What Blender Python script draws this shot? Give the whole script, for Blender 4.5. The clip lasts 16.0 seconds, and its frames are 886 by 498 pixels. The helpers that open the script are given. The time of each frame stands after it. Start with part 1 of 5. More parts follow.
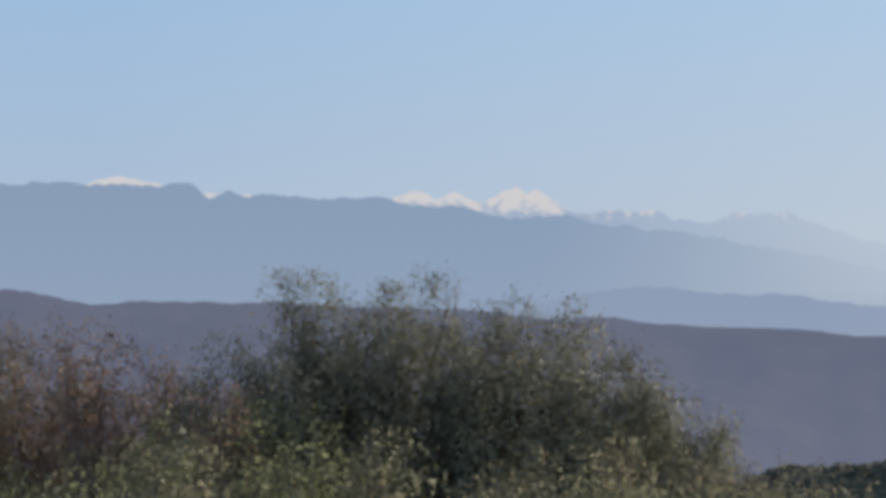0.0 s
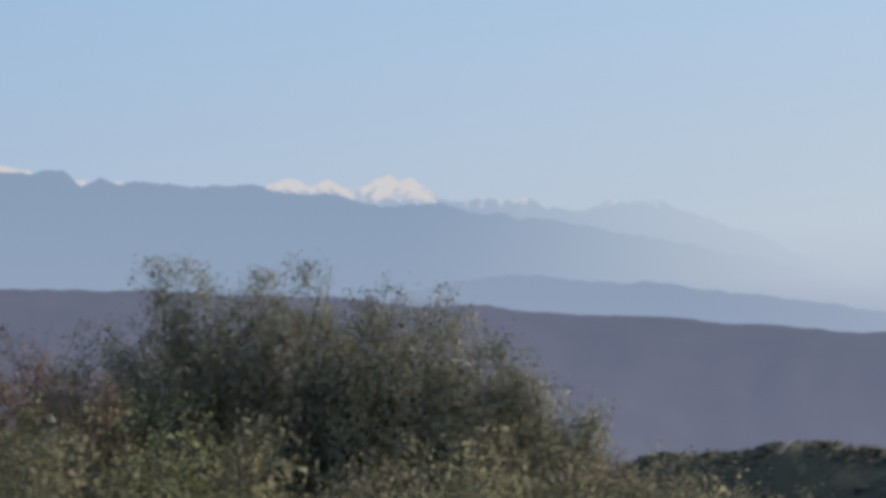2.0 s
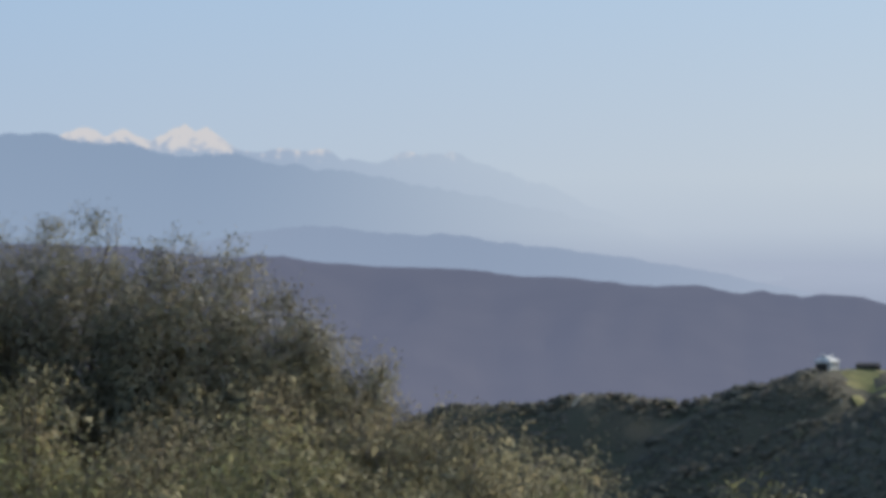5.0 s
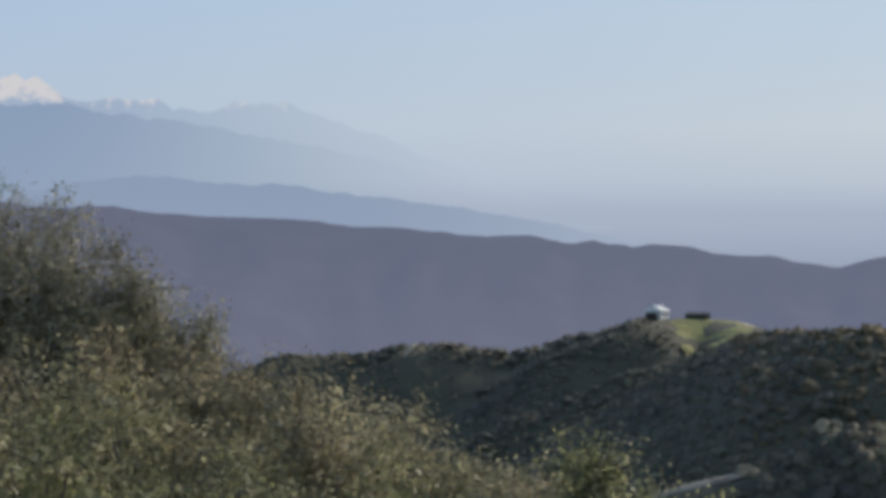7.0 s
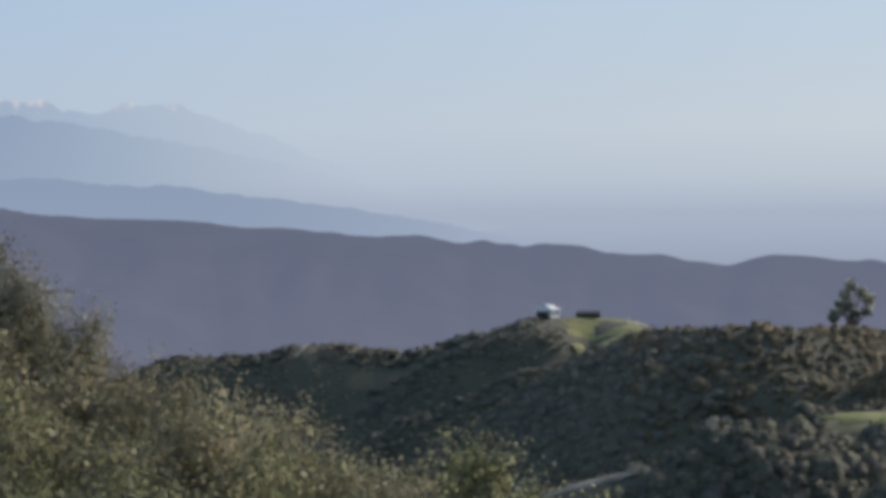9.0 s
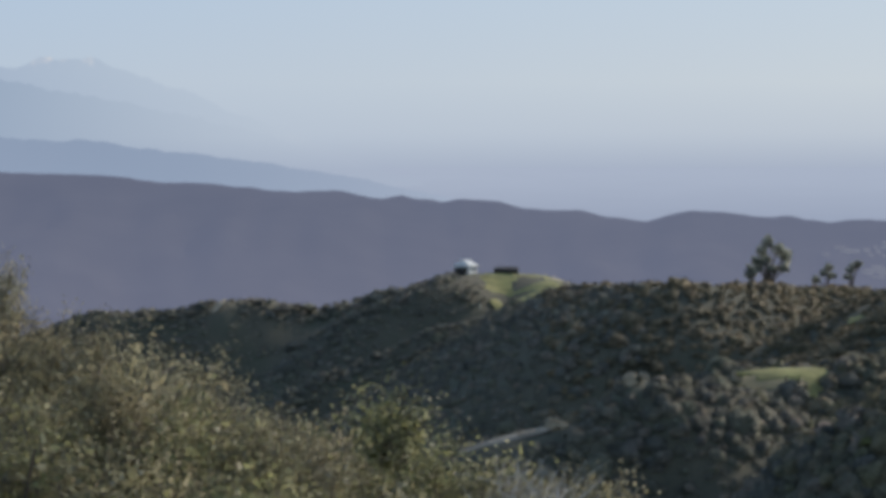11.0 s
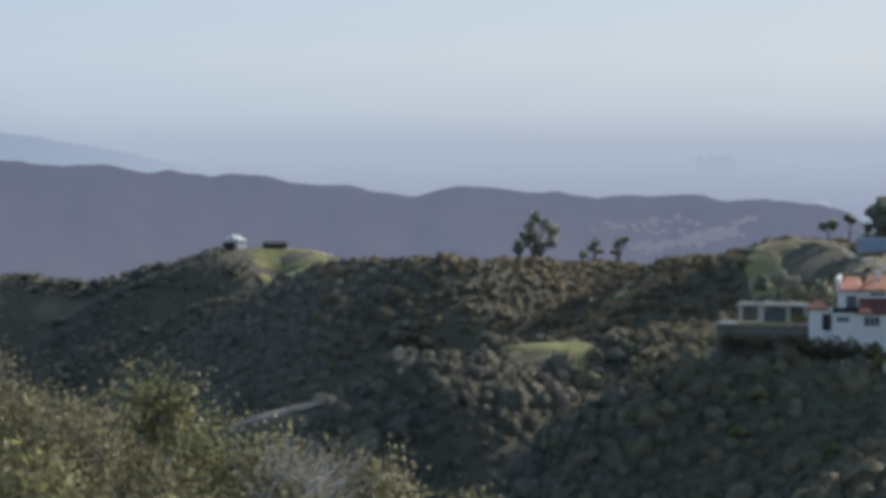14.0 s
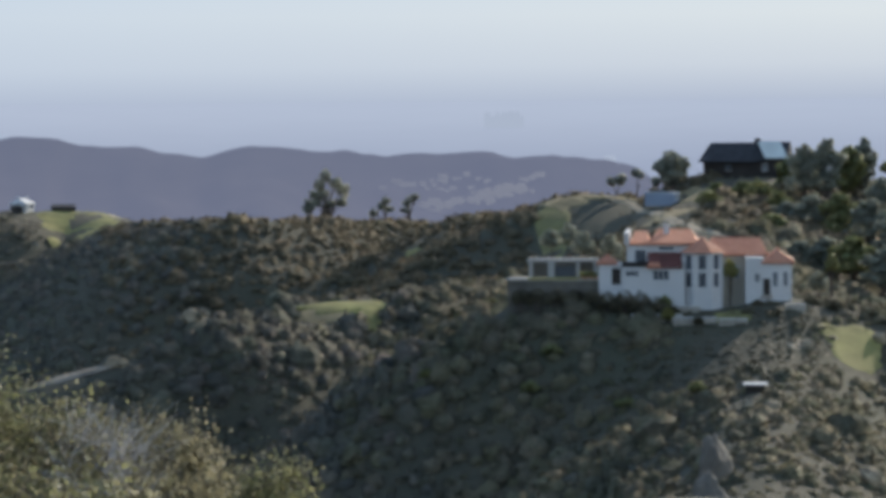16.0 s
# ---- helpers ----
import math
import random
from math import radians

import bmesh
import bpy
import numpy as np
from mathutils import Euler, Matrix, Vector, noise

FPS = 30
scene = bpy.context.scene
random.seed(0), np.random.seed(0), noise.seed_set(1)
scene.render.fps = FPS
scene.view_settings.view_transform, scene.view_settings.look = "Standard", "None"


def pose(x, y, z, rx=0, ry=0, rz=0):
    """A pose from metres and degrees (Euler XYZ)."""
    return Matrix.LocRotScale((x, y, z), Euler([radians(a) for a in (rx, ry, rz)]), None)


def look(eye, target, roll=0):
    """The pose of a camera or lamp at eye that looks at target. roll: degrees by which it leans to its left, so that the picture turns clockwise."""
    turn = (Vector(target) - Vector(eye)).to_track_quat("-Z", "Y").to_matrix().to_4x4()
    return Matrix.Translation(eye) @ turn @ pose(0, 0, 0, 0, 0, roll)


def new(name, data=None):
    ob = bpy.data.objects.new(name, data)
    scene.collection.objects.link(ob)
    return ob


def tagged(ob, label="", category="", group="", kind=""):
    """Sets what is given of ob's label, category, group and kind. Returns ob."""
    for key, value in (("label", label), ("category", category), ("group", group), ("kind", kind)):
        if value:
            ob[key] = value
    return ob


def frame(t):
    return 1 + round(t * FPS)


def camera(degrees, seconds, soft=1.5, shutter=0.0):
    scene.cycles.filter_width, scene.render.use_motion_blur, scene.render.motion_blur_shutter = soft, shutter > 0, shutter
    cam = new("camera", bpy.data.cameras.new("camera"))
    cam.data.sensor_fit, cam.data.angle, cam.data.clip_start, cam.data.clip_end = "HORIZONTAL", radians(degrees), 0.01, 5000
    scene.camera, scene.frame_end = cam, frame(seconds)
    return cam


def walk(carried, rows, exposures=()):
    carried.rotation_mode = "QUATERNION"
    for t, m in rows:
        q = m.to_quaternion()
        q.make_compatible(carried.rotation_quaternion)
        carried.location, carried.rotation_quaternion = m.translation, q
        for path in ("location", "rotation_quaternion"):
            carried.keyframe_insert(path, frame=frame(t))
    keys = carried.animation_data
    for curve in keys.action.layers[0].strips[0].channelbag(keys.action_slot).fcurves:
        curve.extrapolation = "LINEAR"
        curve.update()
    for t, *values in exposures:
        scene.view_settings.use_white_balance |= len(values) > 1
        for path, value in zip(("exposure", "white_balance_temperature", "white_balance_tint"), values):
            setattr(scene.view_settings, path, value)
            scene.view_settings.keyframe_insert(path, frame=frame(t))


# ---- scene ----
EYE = 1.7
PATH = (
    (0.0, -0.067, 0.000, -13.451, 1.390, -0.230),
    (0.5, -0.068, 0.002, -13.002, 1.346, -0.050),
    (1.0, -0.068, 0.003, -12.347, 1.404, -0.169),
    (1.5, -0.068, 0.003, -11.709, 1.401, -0.095),
    (2.0, -0.061, 0.002, -11.109, 1.157, -0.240),
    (2.5, -0.049, 0.001, -10.680, 1.009, -0.228),
    (3.0, -0.043, 0.001, -10.126, 0.906, -0.040),
    (3.5, -0.032, 0.001, -9.477, 0.723, 0.393),
    (3.7, -0.030, 0.001, -9.277, 0.575, 0.430),
    (5.8, -0.016, -0.002, -6.110, 0.060, 0.180),
    (6.0, -0.014, -0.002, -5.843, -0.046, 0.229),
    (6.5, -0.006, -0.005, -4.976, -0.320, 0.241),
    (7.0, -0.004, -0.006, -4.241, -0.651, 0.202),
    (7.5, 0.008, -0.003, -3.541, -0.708, 0.091),
    (8.0, 0.016, -0.000, -2.978, -0.547, -0.043),
    (8.5, 0.025, -0.001, -2.642, -0.480, -0.073),
    (8.7, 0.026, -0.001, -2.465, -0.540, -0.110),
    (10.8, 0.042, -0.002, -0.965, -1.310, 0.000),
    (11.0, 0.044, -0.002, -0.718, -1.469, 0.013),
    (11.5, 0.060, -0.002, 0.060, -1.685, 0.019),
    (12.0, 0.065, -0.002, 0.990, -1.847, 0.014),
    (12.5, 0.065, -0.004, 1.834, -1.834, 0.181),
    (13.0, 0.060, -0.006, 2.439, -1.794, 0.305),
    (13.5, 0.053, -0.005, 2.919, -1.854, 0.409),
    (14.0, 0.040, 0.000, 3.546, -1.923, 0.246),
    (14.5, 0.027, 0.003, 4.972, -2.091, -0.132),
    (15.0, 0.021, 0.005, 5.946, -2.221, -0.338),
    (15.5, 0.011, 0.006, 6.688, -2.399, -0.408),
    (16.0, 0.000, 0.009, 7.413, -2.688, -0.473),
)

cam = camera(16.23, 16.0, soft=4.6)


def aim(x, z, yaw, pitch, roll):
    """Yaw to the right, pitch up, roll in degrees."""
    turn = Matrix.Rotation(radians(-yaw), 4, "Z") @ Matrix.Rotation(radians(90 + pitch), 4, "X") @ Matrix.Rotation(radians(roll), 4, "Z")
    return Matrix.Translation((x, 0, EYE + z)) @ turn


walk(cam, [(t, aim(*row)) for t, *row in PATH], exposures=((0, 0.0), (11, 0.0), (14, 0.08), (16, 0.2)))

# ---- world and sun ----
SUN_AZ, SUN_EL = 40, 25  # degrees to the right of north, and up
world = bpy.data.worlds.new("world")
scene.world = world
world.use_nodes = True
wn = world.node_tree
sky = wn.nodes.new("ShaderNodeTexSky")
sky.sky_type, sky.sun_disc = "NISHITA", False
sky.sun_elevation, sky.sun_rotation = radians(SUN_EL), radians(SUN_AZ)
sky.altitude, sky.air_density, sky.dust_density, sky.ozone_density = 300, 1.0, 0.6, 2.0


def wire(op, *sockets, tree=wn):
    """A maths node fed with sockets or numbers."""
    n = tree.nodes.new("ShaderNodeMath")
    n.operation = op
    for k, v in enumerate(sockets):
        if isinstance(v, (int, float)):
            n.inputs[k].default_value = v
        else:
            tree.links.new(v, n.inputs[k])
    return n.outputs[0]


# haze all round the low sky, paler towards the sun, thinning out upwards
way_ = wn.nodes.new("ShaderNodeSeparateXYZ")
wn.links.new(wn.nodes.new("ShaderNodeTexCoord").outputs["Generated"], way_.inputs[0])


def air_ramp(stops):
    ramp = wn.nodes.new("ShaderNodeValToRGB")
    while len(ramp.color_ramp.elements) < len(stops):
        ramp.color_ramp.elements.new(0.5)
    for e, (p, c) in zip(ramp.color_ramp.elements, stops):
        e.position, e.color = p, (*c, 1)
    wn.links.new(wire("MULTIPLY", way_.outputs[2], 5.0), ramp.inputs[0])
    return ramp.outputs[0]


sunward = wn.nodes.new("ShaderNodeMapRange")
sunward.inputs[1].default_value, sunward.inputs[2].default_value = -0.34, 0.26
wn.links.new(way_.outputs[0], sunward.inputs[0])
air = wn.nodes.new("ShaderNodeMix")
air.data_type = "RGBA"
wn.links.new(sunward.outputs[0], air.inputs[0])
wn.links.new(air_ramp(((0.0, (0.39, 0.455, 0.575)), (0.05, (0.43, 0.515, 0.64)), (0.2, (0.405, 0.515, 0.665)), (0.6, (0.325, 0.50, 0.725)))), air.inputs[6])
wn.links.new(air_ramp(((0.0, (0.385, 0.44, 0.55)), (0.06, (0.53, 0.58, 0.645)), (0.14, (0.62, 0.67, 0.70)), (0.6, (0.50, 0.66, 0.84)))), air.inputs[7])
haze = wn.nodes.new("ShaderNodeBackground")
wn.links.new(air.outputs[2], haze.inputs[0])
thin_ = wn.nodes.new("ShaderNodeMapRange")
thin_.interpolation_type = "SMOOTHSTEP"
thin_.inputs[1].default_value, thin_.inputs[2].default_value, thin_.inputs[3].default_value, thin_.inputs[4].default_value = 0.12, 1.1, 1.0, 0.0
wn.links.new(way_.outputs[2], thin_.inputs[0])
both = wn.nodes.new("ShaderNodeMixShader")
wn.links.new(thin_.outputs[0], both.inputs[0])
wn.links.new(sky.outputs[0], wn.nodes["Background"].inputs[0])
wn.nodes["Background"].inputs[1].default_value = 0.15
wn.links.new(wn.nodes["Background"].outputs[0], both.inputs[1])
wn.links.new(haze.outputs[0], both.inputs[2])
wn.links.new(both.outputs[0], wn.nodes["World Output"].inputs[0])
sun = new("sun", bpy.data.lights.new("sun", "SUN"))
sun.data.energy, sun.data.angle, sun.data.color = 3.6, radians(0.5), (1.0, 0.9, 0.74)
to_sun = Vector((math.sin(radians(SUN_AZ)), math.cos(radians(SUN_AZ)), math.tan(radians(SUN_EL))))
sun.matrix_world = look(to_sun * 100, (0, 0, 0))


# ---- materials ----
def material(name, rough=0.9, metal=0.0):
    m = bpy.data.materials.new(name)
    m.use_nodes = True
    b = m.node_tree.nodes["Principled BSDF"]
    b.inputs["Roughness"].default_value, b.inputs["Metallic"].default_value = rough, metal
    return m, m.node_tree, b


def noise_ramp(tree, scale, stops, detail=4.0, vector=None, source=None):
    """Colours mixed by noise at a size of 1/scale metres, or by another value."""
    ramp = tree.nodes.new("ShaderNodeValToRGB")
    while len(ramp.color_ramp.elements) < len(stops):
        ramp.color_ramp.elements.new(0.5)
    for e, (p, c) in zip(ramp.color_ramp.elements, stops):
        e.position, e.color = p, (*c, 1)
    if source is None:
        n = tree.nodes.new("ShaderNodeTexNoise")
        n.inputs["Scale"].default_value, n.inputs["Detail"].default_value = scale, detail
        tree.links.new(vector or coords(tree), n.inputs["Vector"])
        source = n.outputs["Fac"]
    tree.links.new(source, ramp.inputs[0])
    return ramp.outputs[0]


def coords(tree):
    return tree.nodes.new("ShaderNodeTexCoord").outputs["Object"]


def mixed(tree, fac, a, b, kind="MIX"):
    n = tree.nodes.new("ShaderNodeMix")
    n.data_type, n.blend_type = "RGBA", kind
    for socket, v in ((n.inputs[0], fac), (n.inputs[6], a), (n.inputs[7], b)):
        if isinstance(v, bpy.types.NodeSocket):
            tree.links.new(v, socket)
        elif isinstance(v, (int, float)):
            socket.default_value = v
        else:
            socket.default_value = (*v, 1)
    return n.outputs[2]


def bump(tree, b, scale, strength, distance, detail=3.0):
    n, k = tree.nodes.new("ShaderNodeTexNoise"), tree.nodes.new("ShaderNodeBump")
    n.inputs["Scale"].default_value, n.inputs["Detail"].default_value = scale, detail
    k.inputs["Strength"].default_value, k.inputs["Distance"].default_value = strength, distance
    tree.links.new(coords(tree), n.inputs["Vector"])
    tree.links.new(n.outputs["Fac"], k.inputs["Height"])
    tree.links.new(k.outputs[0], b.inputs["Normal"])


def plain(name, colour, rough=0.8, metal=0.0, vary=0.15, scale=2.0, relief=0.0):
    """A surface of one colour with stains at two sizes and a little relief."""
    m, t, b = material(name, rough, metal)
    dark, light = [c * (1 - vary) for c in colour], [min(1, c * (1 + vary)) for c in colour]
    big = noise_ramp(t, scale * 0.25, ((0.3, dark), (0.7, light)))
    fine = noise_ramp(t, scale * 6, ((0.3, (0.88,) * 3), (0.7, (1.0,) * 3)))
    t.links.new(mixed(t, 1.0, big, fine, "MULTIPLY"), b.inputs["Base Color"])
    if relief:
        bump(t, b, scale * 6, 0.5, relief)
    return m


def leafy(name, tones, patches, scale, rough=0.6, spread=0.35, thin=0.0, gloss=0.3, relief=0.0):
    """Foliage: tones vary from leaf to leaf, patches from place to place."""
    m, t, b = material(name, rough)
    geo = t.nodes.new("ShaderNodeNewGeometry")
    leaf = noise_ramp(t, 1, [(i / max(1, len(tones) - 1), c) for i, c in enumerate(tones)], source=geo.outputs["Random Per Island"])
    area = noise_ramp(t, scale, [(0.36 + 0.28 * i / max(1, len(patches) - 1), c) for i, c in enumerate(patches)], detail=1.0)
    area = mixed(t, 1.0, area, noise_ramp(t, scale * 0.12, ((0.35, (0.72, 0.74, 0.78)), (0.65, (1.2, 1.16, 1.05)))), "MULTIPLY")
    # fine random mottle makes up for relief shading that bump lacks in shade
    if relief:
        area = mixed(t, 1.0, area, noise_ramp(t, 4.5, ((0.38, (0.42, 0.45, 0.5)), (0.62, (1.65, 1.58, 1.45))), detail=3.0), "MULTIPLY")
    t.links.new(mixed(t, 1 - spread, leaf, area), b.inputs["Base Color"])
    b.inputs["Specular IOR Level"].default_value = gloss
    if relief:
        bump(t, b, 4.5, 1.0, relief, detail=5.0)
    if thin:
        # light that comes through a thin leaf
        glow, join = t.nodes.new("ShaderNodeBsdfTranslucent"), t.nodes.new("ShaderNodeMixShader")
        t.links.new(b.inputs["Base Color"].links[0].from_socket, glow.inputs["Color"])
        join.inputs[0].default_value = thin
        if relief:
            t.links.new(b.inputs["Normal"].links[0].from_socket, glow.inputs["Normal"])
        t.links.new(b.outputs[0], join.inputs[1])
        t.links.new(glow.outputs[0], join.inputs[2])
        t.links.new(join.outputs[0], t.nodes["Material Output"].inputs[0])
    return m


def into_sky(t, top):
    """The tones of the low sky by height, painted on what is to fade into it."""
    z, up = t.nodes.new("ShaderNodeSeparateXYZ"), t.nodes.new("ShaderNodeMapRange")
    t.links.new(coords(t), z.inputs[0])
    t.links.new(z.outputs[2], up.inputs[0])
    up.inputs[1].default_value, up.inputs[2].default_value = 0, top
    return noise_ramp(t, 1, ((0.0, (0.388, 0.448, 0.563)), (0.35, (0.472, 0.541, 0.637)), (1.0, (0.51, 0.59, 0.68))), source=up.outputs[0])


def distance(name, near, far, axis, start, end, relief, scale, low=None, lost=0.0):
    """A far backdrop with haze painted into its emission: its glow goes from one tone of air to another along x, z or
    the distance, with a dim relief.
    low: the tone, the heights from and to which it sinks into valley haze, and how far. lost: the height at which, far
    along, it has the tone of the low sky behind it."""
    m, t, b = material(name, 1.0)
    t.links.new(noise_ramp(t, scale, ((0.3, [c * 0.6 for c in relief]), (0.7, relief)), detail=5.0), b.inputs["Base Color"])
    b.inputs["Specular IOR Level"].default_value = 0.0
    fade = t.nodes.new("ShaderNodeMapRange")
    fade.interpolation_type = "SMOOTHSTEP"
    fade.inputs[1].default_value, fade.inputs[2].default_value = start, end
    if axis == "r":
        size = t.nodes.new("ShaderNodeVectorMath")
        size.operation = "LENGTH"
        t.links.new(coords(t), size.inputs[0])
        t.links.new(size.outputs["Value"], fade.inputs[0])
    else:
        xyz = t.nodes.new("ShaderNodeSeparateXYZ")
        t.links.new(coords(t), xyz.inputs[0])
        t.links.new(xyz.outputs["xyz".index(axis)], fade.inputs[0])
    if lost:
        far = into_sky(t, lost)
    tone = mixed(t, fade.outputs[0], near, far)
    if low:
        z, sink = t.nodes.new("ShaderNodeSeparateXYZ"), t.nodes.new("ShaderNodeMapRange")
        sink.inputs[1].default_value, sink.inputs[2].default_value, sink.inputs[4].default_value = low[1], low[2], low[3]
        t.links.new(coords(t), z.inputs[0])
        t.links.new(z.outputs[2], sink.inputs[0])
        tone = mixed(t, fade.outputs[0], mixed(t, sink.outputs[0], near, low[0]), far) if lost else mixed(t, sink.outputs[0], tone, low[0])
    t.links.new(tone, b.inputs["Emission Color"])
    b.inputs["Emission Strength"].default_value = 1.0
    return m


soil, t_, b_ = material("dry_grass_and_soil", 0.95)
t_.links.new(mixed(t_, 0.5, noise_ramp(t_, 0.05, ((0.35, (0.05, 0.052, 0.034)), (0.5, (0.085, 0.076, 0.048)), (0.68, (0.055, 0.065, 0.034)))),
                   noise_ramp(t_, 1.5, ((0.3, (0.045, 0.045, 0.032)), (0.7, (0.12, 0.105, 0.072))))), b_.inputs["Base Color"])
bump(t_, b_, 3.0, 0.6, 0.15)
grass = plain("green_grass", (0.27, 0.245, 0.085), 0.9, vary=0.35, scale=0.8, relief=0.08)
dirt = plain("pale_dirt", (0.36, 0.295, 0.21), 0.95, vary=0.25, scale=1.0, relief=0.08)
rock = plain("sandstone", (0.36, 0.29, 0.2), 0.9, vary=0.4, scale=1.2, relief=0.2)
# hill brush: warm tones painted for sunlit slopes, cool lifted ones for shade and haze
chaparral = leafy("sun_toned_chaparral", ((0.108, 0.101, 0.066), (0.190, 0.161, 0.105), (0.298, 0.222, 0.142)), ((0.125, 0.117, 0.081), (0.187, 0.159, 0.105), (0.235, 0.187, 0.121), (0.287, 0.217, 0.149)), 0.3, spread=0.5, thin=0.1, gloss=0.05, relief=0.5)
canyon = leafy("shade_toned_chaparral", ((0.104, 0.113, 0.099), (0.180, 0.171, 0.140), (0.223, 0.221, 0.136), (0.328, 0.262, 0.217)), ((0.116, 0.122, 0.110), (0.177, 0.168, 0.149), (0.209, 0.196, 0.166), (0.276, 0.230, 0.203)), 0.3, spread=0.5, thin=0.1, gloss=0.05, relief=0.5)
sage = leafy("haze_toned_sage_and_chamise", ((0.098, 0.101, 0.074), (0.171, 0.167, 0.114), (0.211, 0.212, 0.113), (0.318, 0.263, 0.197)), ((0.127, 0.131, 0.106), (0.184, 0.176, 0.138), (0.250, 0.202, 0.153), (0.223, 0.207, 0.140), (0.310, 0.255, 0.197)), 0.16, spread=0.5, thin=0.1, gloss=0.05, relief=0.5)
tan_brush = leafy("dry_tan_brush", ((0.10, 0.095, 0.065), (0.15, 0.13, 0.09), (0.18, 0.16, 0.115)), ((0.08, 0.083, 0.058), (0.145, 0.125, 0.085), (0.18, 0.155, 0.11)), 0.4, thin=0.2, gloss=0.08)
bark = plain("grey_bark", (0.13, 0.10, 0.08), 0.9, vary=0.3, scale=6)
twig_wood = plain("grey_brown_twigs", (0.17, 0.13, 0.11), 0.9, vary=0.3, scale=8)
dead_wood = plain("bleached_dead_wood", (0.56, 0.52, 0.48), 0.85, vary=0.2, scale=8)
# these four glow in air tones, their haze painted into the emission
ridge_air = distance("ridge_haze_glow", (0.116, 0.132, 0.197), (0.118, 0.137, 0.205), "x", -900, 500, (0.03, 0.027, 0.024), 0.012, ((0.155, 0.165, 0.235), -20, -120, 0.5))
plain_air = distance("plain_haze_glow", (0.255, 0.30, 0.415), (0.375, 0.43, 0.545), "r", 3150, 4800, (0.03, 0.03, 0.03), 0.01)
hill_air = distance("hills_haze_glow", (0.262, 0.33, 0.455), (0.395, 0.455, 0.565), "x", -480, 240, (0.006, 0.006, 0.006), 0.01, ((0.30, 0.37, 0.50), 40, -20, 0.35), lost=120)
range_air = distance("range_haze_glow", (0.25, 0.335, 0.472), (0.405, 0.465, 0.58), "x", -950, -170, (0.002, 0.002, 0.002), 0.008, ((0.295, 0.375, 0.505), 190, 40, 0.55), lost=139)


# ---- shapes ----
def polar(az, el, r):
    """A place by its bearing and its height angle from the viewpoint, in degrees, at r metres."""
    a = radians(az)
    return Vector((r * math.sin(a), r * math.cos(a), EYE + r * math.tan(radians(el))))


def lattice(ix, iy, seed):
    h = (ix.astype(np.int64) * 374761393 + iy.astype(np.int64) * 668265263 + seed * 974634777) & 0xFFFFFFFF
    h = ((h ^ (h >> 13)) * 1274126177) & 0xFFFFFFFF
    return ((h ^ (h >> 16)) & 0xFFFF) / 32767.5 - 1


def rough_noise(x, y, seed=0):
    ix, iy = np.floor(x), np.floor(y)
    fx, fy = x - ix, y - iy
    fx, fy = fx * fx * (3 - 2 * fx), fy * fy * (3 - 2 * fy)
    a, b = lattice(ix, iy, seed), lattice(ix + 1, iy, seed)
    c, d = lattice(ix, iy + 1, seed), lattice(ix + 1, iy + 1, seed)
    return (a * (1 - fx) + b * fx) * (1 - fy) + (c * (1 - fx) + d * fx) * fy


def fractal(x, y, octaves, seed=0):
    return sum(rough_noise(x * 2 ** k, y * 2 ** k, seed + k) / 2 ** k for k in range(octaves))


def mesh_of(name, verts, faces, slots=(), smooth=False, normals=None):
    """A mesh from arrays of corners and of faces that all have as many corners."""
    verts, faces = np.asarray(verts, dtype=np.float32).reshape(-1, 3), np.asarray(faces, dtype=np.int32)
    me = bpy.data.meshes.new(name)
    me.vertices.add(len(verts))
    me.vertices.foreach_set("co", verts.ravel())
    n, k = faces.shape
    me.loops.add(n * k)
    me.loops.foreach_set("vertex_index", faces.ravel())
    me.polygons.add(n)
    me.polygons.foreach_set("loop_start", np.arange(n, dtype=np.int32) * k)
    me.polygons.foreach_set("use_smooth", np.full(n, smooth))
    for s in slots:
        me.materials.append(s)
    me.update(calc_edges=True)
    if normals is not None:
        me.normals_split_custom_set_from_vertices(np.asarray(normals, dtype=np.float32).reshape(-1, 3))
    return me


def part(name, bm, mat, parent=None, label=""):
    """Links a bmesh as one mesh object, under a thing or a part if one is given."""
    me = bpy.data.meshes.new(name)
    bm.to_mesh(me)
    bm.free()
    me.materials.append(mat)
    ob = new(name, me)
    ob.parent = parent
    return tagged(ob, label)


